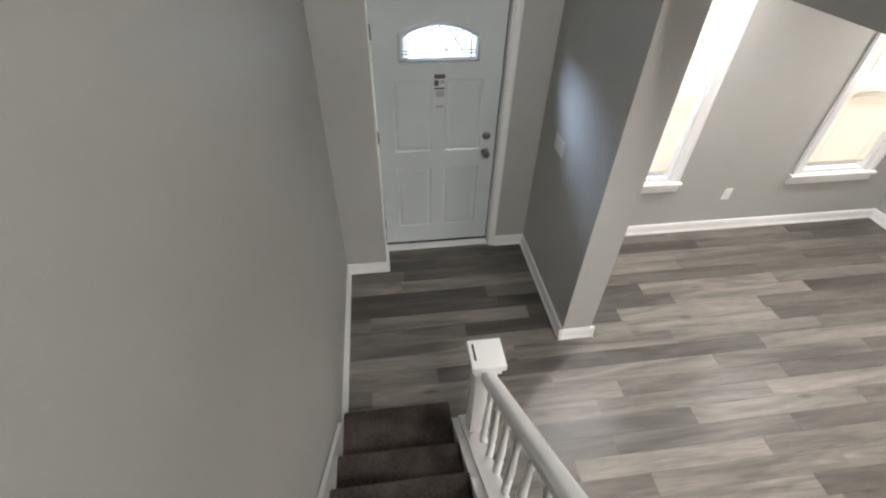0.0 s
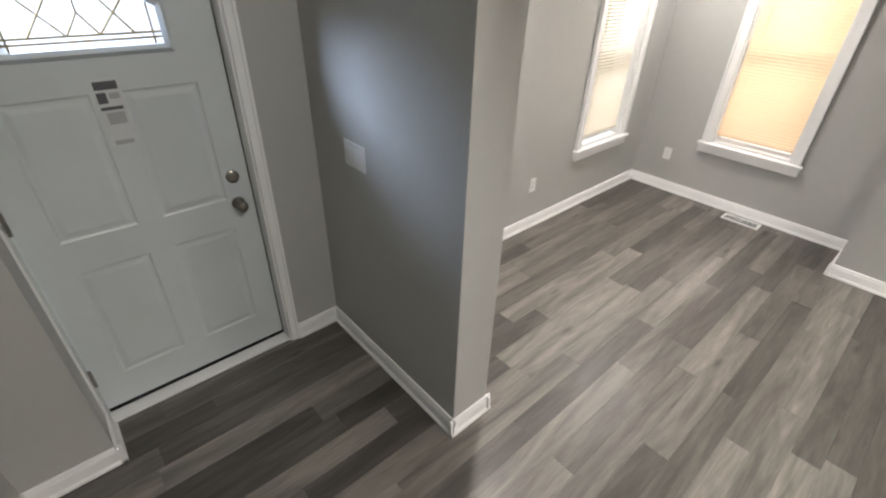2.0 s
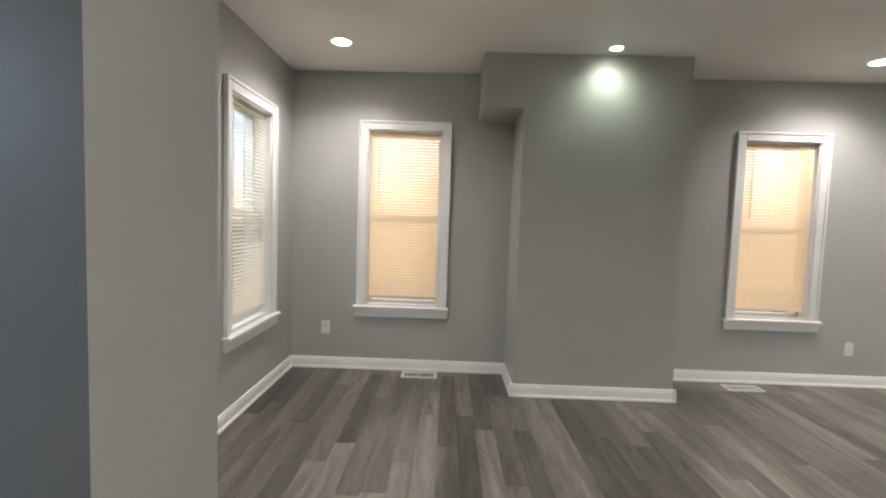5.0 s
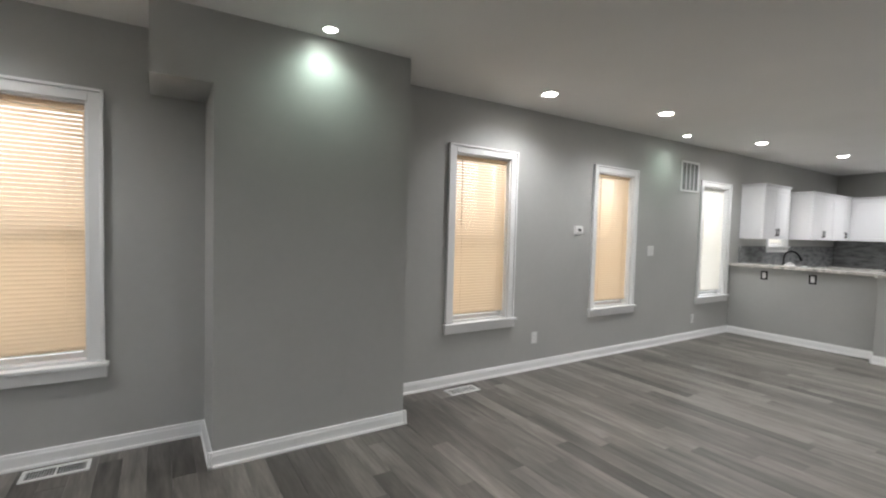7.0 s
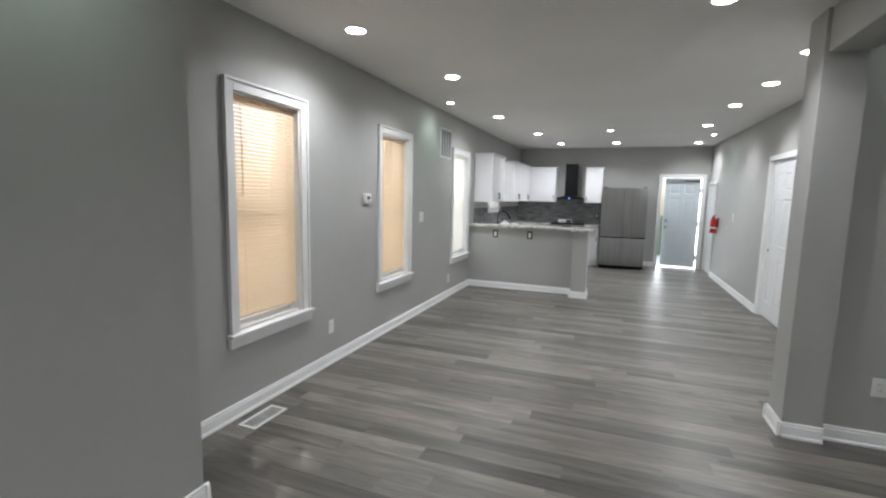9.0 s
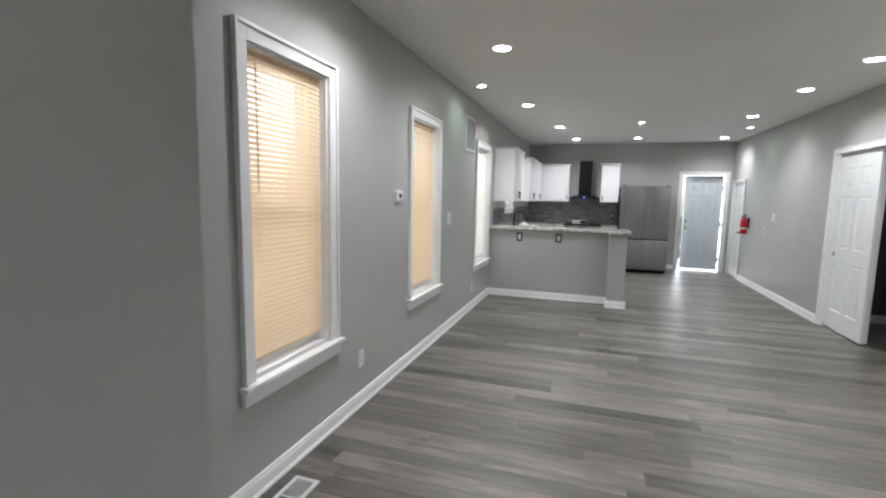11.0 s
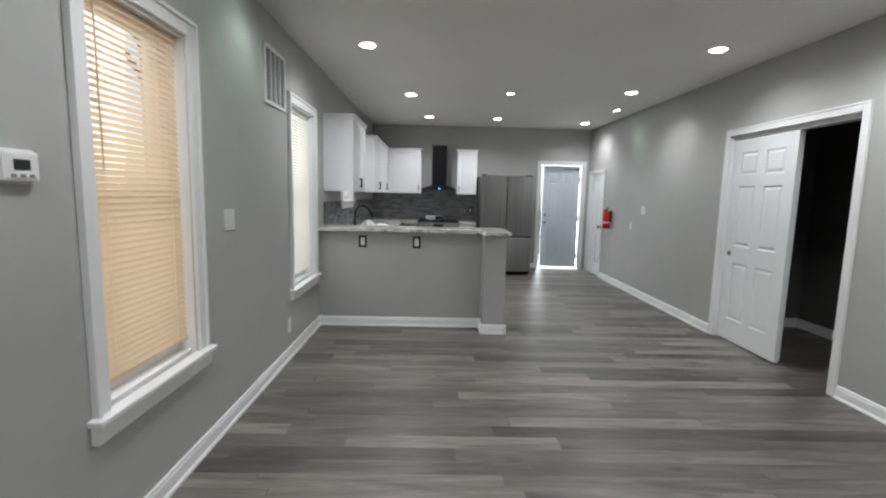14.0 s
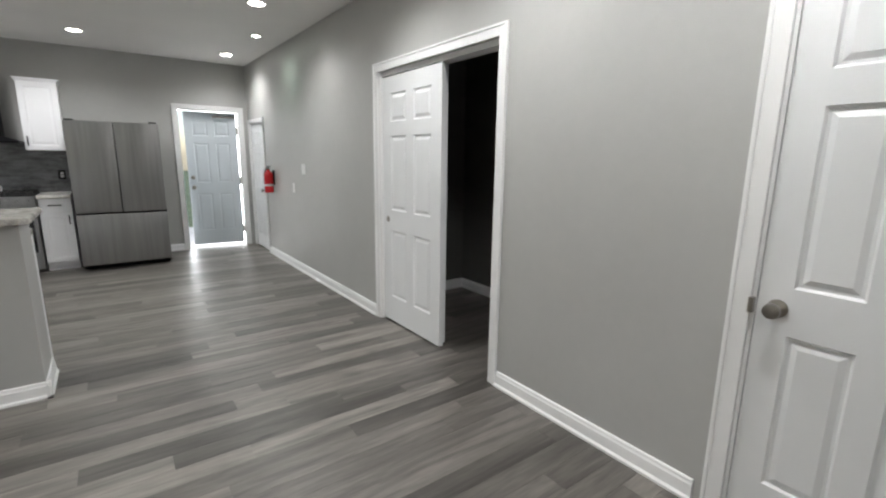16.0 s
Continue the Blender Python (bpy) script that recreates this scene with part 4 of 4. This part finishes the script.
r = bmesh.ops.extrude_face_region(bm, geom=[f])
bmesh.ops.translate(bm, vec=(0, 0, 0.038), verts=[v for v in r["geom"] if isinstance(v, bmesh.types.BMVert)])
solid("countertop", bm, GRANITE, "pale speckled granite kitchen countertop", "countertop")
solid("countertop", box(2.845, 3.155, Y_S + 0.003, -9.385, 0.870, 0.908, 0.005), GRANITE, "short pale granite countertop beside the range", "countertop")
part_pen = solid("half_wall_back", box(2.90, 4.18, -6.36, -6.075, 0.0, 0.868), CAB, "white cabinet back below the bar", "cabinet")

# sink tap and things on the counter
tap = thing("kitchen_tap", "black gooseneck kitchen tap behind the sink", "tap", at=pose(4.71, -7.50, 0.908))
part("base", lathe(((0.028, 0), (0.028, 0.01), (0.020, 0.02), (0.020, 0.10), (0.014, 0.11)), 20), BLACK, tap, "", True)
pts = [(0, 0, 0.10), (0, 0, 0.20), (-0.012, 0, 0.26), (-0.05, 0, 0.305), (-0.10, 0, 0.32), (-0.16, 0, 0.305), (-0.20, 0, 0.27), (-0.225, 0, 0.23)]
part("spout", sweep(pts, 0.013), BLACK, tap, "", True)
part("spray_head", tube((-0.222, 0, 0.236), (-0.25, 0, 0.17), 0.016, 0.019), BLACK, tap, "", True)
part("lever", tube((0, -0.02, 0.07), (0, -0.085, 0.10), 0.006), BLACK, tap, "", True)
random.seed(5)


def crumple(name, x, y, z, rx, ry, rz, mat, label, category):
    bm = bmesh.new()
    bmesh.ops.create_icosphere(bm, subdivisions=3, radius=1.0)
    for v in bm.verts:
        k = 1 + random.uniform(-0.16, 0.14)
        v.co = Vector((v.co.x * rx * k, v.co.y * ry * k, max(v.co.z, -0.55) * rz * k))
    low = min(v.co.z for v in bm.verts)
    bmesh.ops.translate(bm, vec=(x, y, z - low), verts=bm.verts)
    return solid(name, bm, mat, label, category)


crumple("paper_towel", 4.46, -7.05, 0.908, 0.085, 0.085, 0.095, PAPER, "crumpled white paper towel on the kitchen counter", "paper towel")
crumple("cloth", 4.34, -7.25, 0.908, 0.16, 0.09, 0.06, PAPER, "white crumpled cloth lying by the sink", "cloth")
crumple("sponge", 4.40, -6.85, 0.908, 0.07, 0.05, 0.055, IRON, "dark rag lying on the kitchen counter", "rag")

# backsplash
bs_wall = tagged(new("backsplash_east", to_mesh("backsplash_east", box(X_E - 0.006, X_E - 0.001, Y_S, -6.19, 0.908, 1.30), GROUT)), "grey mosaic tiled backsplash along the side wall", "backsplash", kind="structure")
bs_back = tagged(new("backsplash_back", to_mesh("backsplash_back", box(2.83, X_E - 0.006, Y_S + 0.001, Y_S + 0.006, 0.908, 1.52), GROUT)), "grey mosaic tiled backsplash behind the range", "backsplash", kind="structure")


def strip_tiles(owner, lo, hi, z0, z1, place):
    rnd = random.Random(8)
    verts, faces = [], []
    z = z0
    while z < z1 - 0.01:
        hgt = 0.024
        u = lo + rnd.uniform(-0.12, 0)
        while u < hi:
            w = rnd.choice((0.10, 0.15, 0.20))
            a, b = max(u, lo), min(u + w - 0.002, hi)
            if b - a > 0.01:
                d = 0.004 + rnd.uniform(0, 0.0025)
                n = len(verts)
                for q in (0, d):
                    for uu, zz in ((a, z), (b, z), (b, z + hgt - 0.002), (a, z + hgt - 0.002)):
                        verts.append(place(uu, zz, q))
                faces += [[n + k for k in c] for c in ((4, 5, 6, 7), (0, 1, 5, 4), (1, 2, 6, 5), (2, 3, 7, 6), (3, 0, 4, 7))]
            u += w
        z += hgt
    me = bpy.data.meshes.new("tiles")
    me.from_pydata(verts, [], faces)
    me.materials.append(TILE)
    ob = new("tiles", me)
    ob.parent = owner
    tagged(ob, "grey and silver strip mosaic tiles", kind="stuff")


strip_tiles(bs_wall, Y_S + 0.012, -6.19, 0.910, 1.298, lambda u, z, q: (X_E - 0.006 - q, u, z))
strip_tiles(bs_back, 2.83, X_E - 0.012, 0.910, 1.518, lambda u, z, q: (u, Y_S + 0.006 + q, z))
plate("wall_outlet", pose(2.93, Y_S + 0.014, 1.12), 0.075, 0.118, "dark outlet in the tiled backsplash", "outlet", "outlet", "backsplash outlets").children[0].data = to_mesh("cover", box(-0.0375, 0.0375, 0, 0.006, -0.059, 0.059, 0.002), BLACK)

# range hood
hood = thing("range_hood", "black chimney range hood with blue indicator light", "range hood", at=pose(3.54, Y_S, 0))
part("chimney", box(-0.135, 0.135, 0.002, 0.26, 1.56, 2.31, 0.003), BLACK, hood)
bm = bmesh.new()
vs = [bm.verts.new(p) for p in ((-0.30, 0.004, 1.50), (0.30, 0.004, 1.50), (0.30, 0.42, 1.50), (-0.30, 0.42, 1.50), (-0.30, 0.004, 1.515), (0.30, 0.004, 1.515), (0.30, 0.42, 1.515), (-0.30, 0.42, 1.515), (-0.16, 0.004, 1.57), (0.16, 0.004, 1.57), (0.16, 0.28, 1.57), (-0.16, 0.28, 1.57))]
bmesh.ops.convex_hull(bm, input=vs)
part("canopy", bm, BLACK, hood, "flared black canopy")
part("control_panel", box(-0.10, 0.10, 0.41, 0.424, 1.502, 1.522), BLACK, hood)
part("indicator", box(-0.016, 0.016, 0.424, 0.426, 1.507, 1.518), BLUELED, hood, "small blue indicator")

# gas range
rg = thing("gas_range", "stainless steel gas range with black oven door", "range", at=pose(3.545, Y_S, 0))
part("body", box(-0.378, 0.378, 0.01, 0.62, 0.04, 0.90, 0.003), STEEL, rg)
part("cooktop", box(-0.378, 0.378, 0.01, 0.63, 0.902, 0.916, 0.004), BLACK, rg)
part("control_panel", box(-0.378, 0.378, 0.622, 0.655, 0.80, 0.90, 0.006), STEEL, rg)
part("display", box(-0.09, 0.09, 0.655, 0.657, 0.82, 0.88), DARKGLASS, rg)
for x in (-0.31, -0.22, -0.14, 0.14, 0.22, 0.31):
    part("knob", tube((x, 0.655, 0.85), (x, 0.685, 0.85), 0.021, 0.017), STEEL, rg, "", True)
od = part("oven_door", box(-0.372, 0.372, 0.622, 0.648, 0.22, 0.79, 0.005), STEEL, rg)
part("oven_window", box(-0.34, 0.34, 0.648, 0.651, 0.25, 0.70), DARKGLASS, od, "dark oven glass")
part("handle", tube((-0.33, 0.69, 0.745), (0.33, 0.69, 0.745), 0.011), STEEL, od, "", True)
part("drawer", box(-0.372, 0.372, 0.622, 0.645, 0.05, 0.21, 0.005), STEEL, rg)
for sx in (-0.25, 0, 0.25):
    bm = bmesh.new()
    for k in (-0.11, -0.04, 0.04, 0.11):
        add_box(bm, sx + k - 0.006, sx + k + 0.006, 0.06, 0.58, 0.930, 0.944)
    for yy in (0.06, 0.32, 0.57):
        add_box(bm, sx - 0.118, sx + 0.118, yy, yy + 0.012, 0.916, 0.944)
    part("grate", bm, IRON, rg, "cast iron grate")
for sx in (-0.25, 0.25):
    for yy in (0.18, 0.45):
        part("burner", lathe(((0.045, 0.916), (0.045, 0.926), (0.03, 0.930)), 18), IRON, rg, "", True).location = (sx, yy, 0)

box_thing = thing("appliance_box", "small white and black carton lying on the gas range", "box", at=pose(3.62, Y_S + 0.34, 0.944))
part("carton", box(-0.15, 0.15, -0.07, 0.07, 0.0, 0.065, 0.004), PAPER, box_thing)
part("printed_panel", box(-0.148, -0.02, 0.0705, 0.0725, 0.006, 0.060), BLACK, box_thing, "black printed panel")
for q in (0.03, 0.07, 0.11):
    part("print_bar", box(q - 0.012, q + 0.012, 0.0705, 0.0725, 0.022, 0.042), INK, box_thing)

# refrigerator
fr = thing("refrigerator", "brushed stainless steel french door refrigerator", "refrigerator", at=pose(2.355, Y_S, 0))
part("body", box(-0.455, 0.455, 0.04, 0.80, 0.03, 1.745, 0.004), material("dark_grey_cabinet_steel", (0.10, 0.10, 0.105), 0.45, 0.5, noise=0.05), fr, "dark grey cabinet")
for s in (-1, 1):
    part("fridge_door", box(s * 0.003, s * 0.457, 0.806, 0.885, 0.70, 1.755, 0.012), STEEL, fr, "stainless door", True)
    part("hinge_cover", box(s * 0.36, s * 0.44, 0.72, 0.84, 1.757, 1.772, 0.003), BLACK, fr)
    part("foot", tube((s * 0.38, 0.70, 0.0), (s * 0.38, 0.70, 0.035), 0.022), BLACK, fr)
part("freezer_drawer", box(-0.457, 0.457, 0.806, 0.885, 0.075, 0.680, 0.012), STEEL, fr, "stainless freezer drawer", True)
part("handle_recess", box(-0.455, 0.455, 0.806, 0.862, 0.681, 0.699), BLACK, fr)
part("toe_grille", box(-0.44, 0.44, 0.74, 0.80, 0.02, 0.072), BLACK, fr)

# fire extinguisher
fe = thing("fire_extinguisher", "red fire extinguisher hanging on the wall", "fire extinguisher", at=pose(X_W + 0.075, -8.80, 0.90))
part("cylinder", lathe(((0.05, 0), (0.058, 0.008), (0.058, 0.235), (0.045, 0.27), (0.022, 0.29), (0.020, 0.31)), 24), RED, fe, "", True)
part("label", lathe(((0.0585, 0.09), (0.0588, 0.091), (0.0588, 0.113), (0.0585, 0.114)), 24), PAPER, fe, "white printed label", True)
part("valve", lathe(((0.016, 0.31), (0.018, 0.33), (0.012, 0.345)), 16), NICKEL, fe, "", True)
bm = bmesh.new()
add_box(bm, -0.012, 0.012, -0.02, 0.085, 0.345, 0.355, 0.002)
add_box(bm, -0.012, 0.012, -0.02, 0.075, 0.325, 0.333, 0.002)
part("lever", bm, BLACK, fe)
part("hose", sweep([(0, -0.015, 0.33), (0.02, -0.05, 0.31), (0.03, -0.068, 0.25), (0.02, -0.070, 0.12)], 0.008), BLACK, fe, "", True)
part("bracket", box(-0.078, -0.052, -0.03, 0.03, 0.10, 0.30, 0.003), BLACK, fe)

# ---- outdoors ----
random.seed(11)


def tree(x, y, h, r, leaves=1500):
    th = thing("tree", "leafy green tree outside the window", "tree", "garden trees", at=pose(x, y, -0.35))
    bm = tube((0, 0, 0), (0.1, 0, h * 0.55), 0.16, 0.09, 10)
    for k in range(6):
        a = k * 1.05
        add_tube(bm, (0.08, 0, h * (0.32 + 0.04 * k)), (r * 0.6 * math.cos(a), r * 0.6 * math.sin(a), h * (0.55 + 0.06 * k)), 0.05, 0.015, 7)
    part("trunk", bm, BARK, th)
    verts, faces = [], []
    for _ in range(leaves):
        u = Vector((random.gauss(0, 1), random.gauss(0, 1), random.gauss(0, 1))).normalized() * (random.random() ** 0.4) * r
        c = Vector((u.x, u.y, h * 0.68 + u.z * 0.9))
        d1 = Vector((random.uniform(-1, 1), random.uniform(-1, 1), random.uniform(-1, 1))).normalized() * random.uniform(0.05, 0.13)
        d2 = d1.cross(Vector((random.uniform(-1, 1), random.uniform(-1, 1), 0.3))).normalized() * 0.06
        n = len(verts)
        verts += [tuple(c - d1), tuple(c + d2), tuple(c + d1), tuple(c - d2)]
        faces.append((n, n + 1, n + 2, n + 3))
    me = bpy.data.meshes.new("crown")
    me.from_pydata(verts, [], faces)
    me.materials.append(LEAF)
    ob = new("crown", me)
    ob.parent = th


for x, y, h, r in ((5.2, 8.5, 5.0, 1.9), (2.6, 9.5, 5.5, 2.1), (7.6, 7.0, 4.5, 1.7)):
    tree(x, y, h, r)
# Unseen trees on the sun's side, placed to break its light on the blinds.
for x, y, h, r in ((7.1, 0.2, 8.6, 2.0), (7.3, -3.2, 8.4, 2.1), (7.0, -5.3, 8.7, 2.0), (7.2, -7.6, 8.5, 2.1)):
    tree(x, y, h, r, 3200)

# ---- plank floor ----
floor = structure("floor", box(-0.7, X_E + 0.2, -10.24, Y_N + 0.2, -0.10, -0.012), SUBFLOOR, "grey-taupe wood-look plank floor", "floor")
rnd = random.Random(3)
PW, PL, GAP = 0.1225, 1.22, 0.0006
shared = {}


def plank_data(length):
    v, c = 0.012, 0.0007
    h, w = length / 2, PW / 2 - GAP / 2
    lo = [(-h, -w, -v), (h, -w, -v), (h, w, -v), (-h, w, -v)]
    mid = [(-h, -w, -c), (h, -w, -c), (h, w, -c), (-h, w, -c)]
    top = [(-h + c, -w + c, 0), (h - c, -w + c, 0), (h - c, w - c, 0), (-h + c, w - c, 0)]
    faces = [(8, 9, 10, 11)]
    for k in range(4):
        j = (k + 1) % 4
        faces += [(k, j, 4 + j, 4 + k), (4 + k, 4 + j, 8 + j, 8 + k)]
    return lo + mid + top, faces


far_v, far_f = [], []
count = 0
y = Y_N + 0.10
while y > Y_S - 0.02:
    yc = y - PW / 2
    left = -0.40 if yc > -2.2 else -0.60
    x = left - rnd.uniform(0, PL)
    while x < X_E:
        a, b = max(x, left), min(x + PL - GAP, X_E + 0.02)
        x += PL
        if b - a < 0.05:
            continue
        length = round(b - a, 2)
        verts, faces = plank_data(length)
        xc = (a + b) / 2
        hidden = xc < 0.3 and yc < 1.0
        if yc > -3.9 and xc > 0.2 - (1 if yc > 1.0 else 0) and not hidden and count < 300:
            if length not in shared:
                me = bpy.data.meshes.new("plank")
                me.from_pydata(verts, [], faces)
                me.materials.append(PLANK)
                shared[length] = me
            ob = new("plank", shared[length])
            ob.location = (xc, yc, 0)
            ob.parent = floor
            count += 1
        else:
            n = len(far_v)
            far_v += [(vx + xc, vy + yc, vz) for vx, vy, vz in verts]
            far_f += [[n + i for i in f] for f in faces]
    y -= PW
me = bpy.data.meshes.new("planks")
me.from_pydata(far_v, [], far_f)
me.materials.append(PLANKS)
ob = new("planks", me)
ob.parent = floor
tagged(ob, "grey-taupe wood-look planks", kind="stuff")
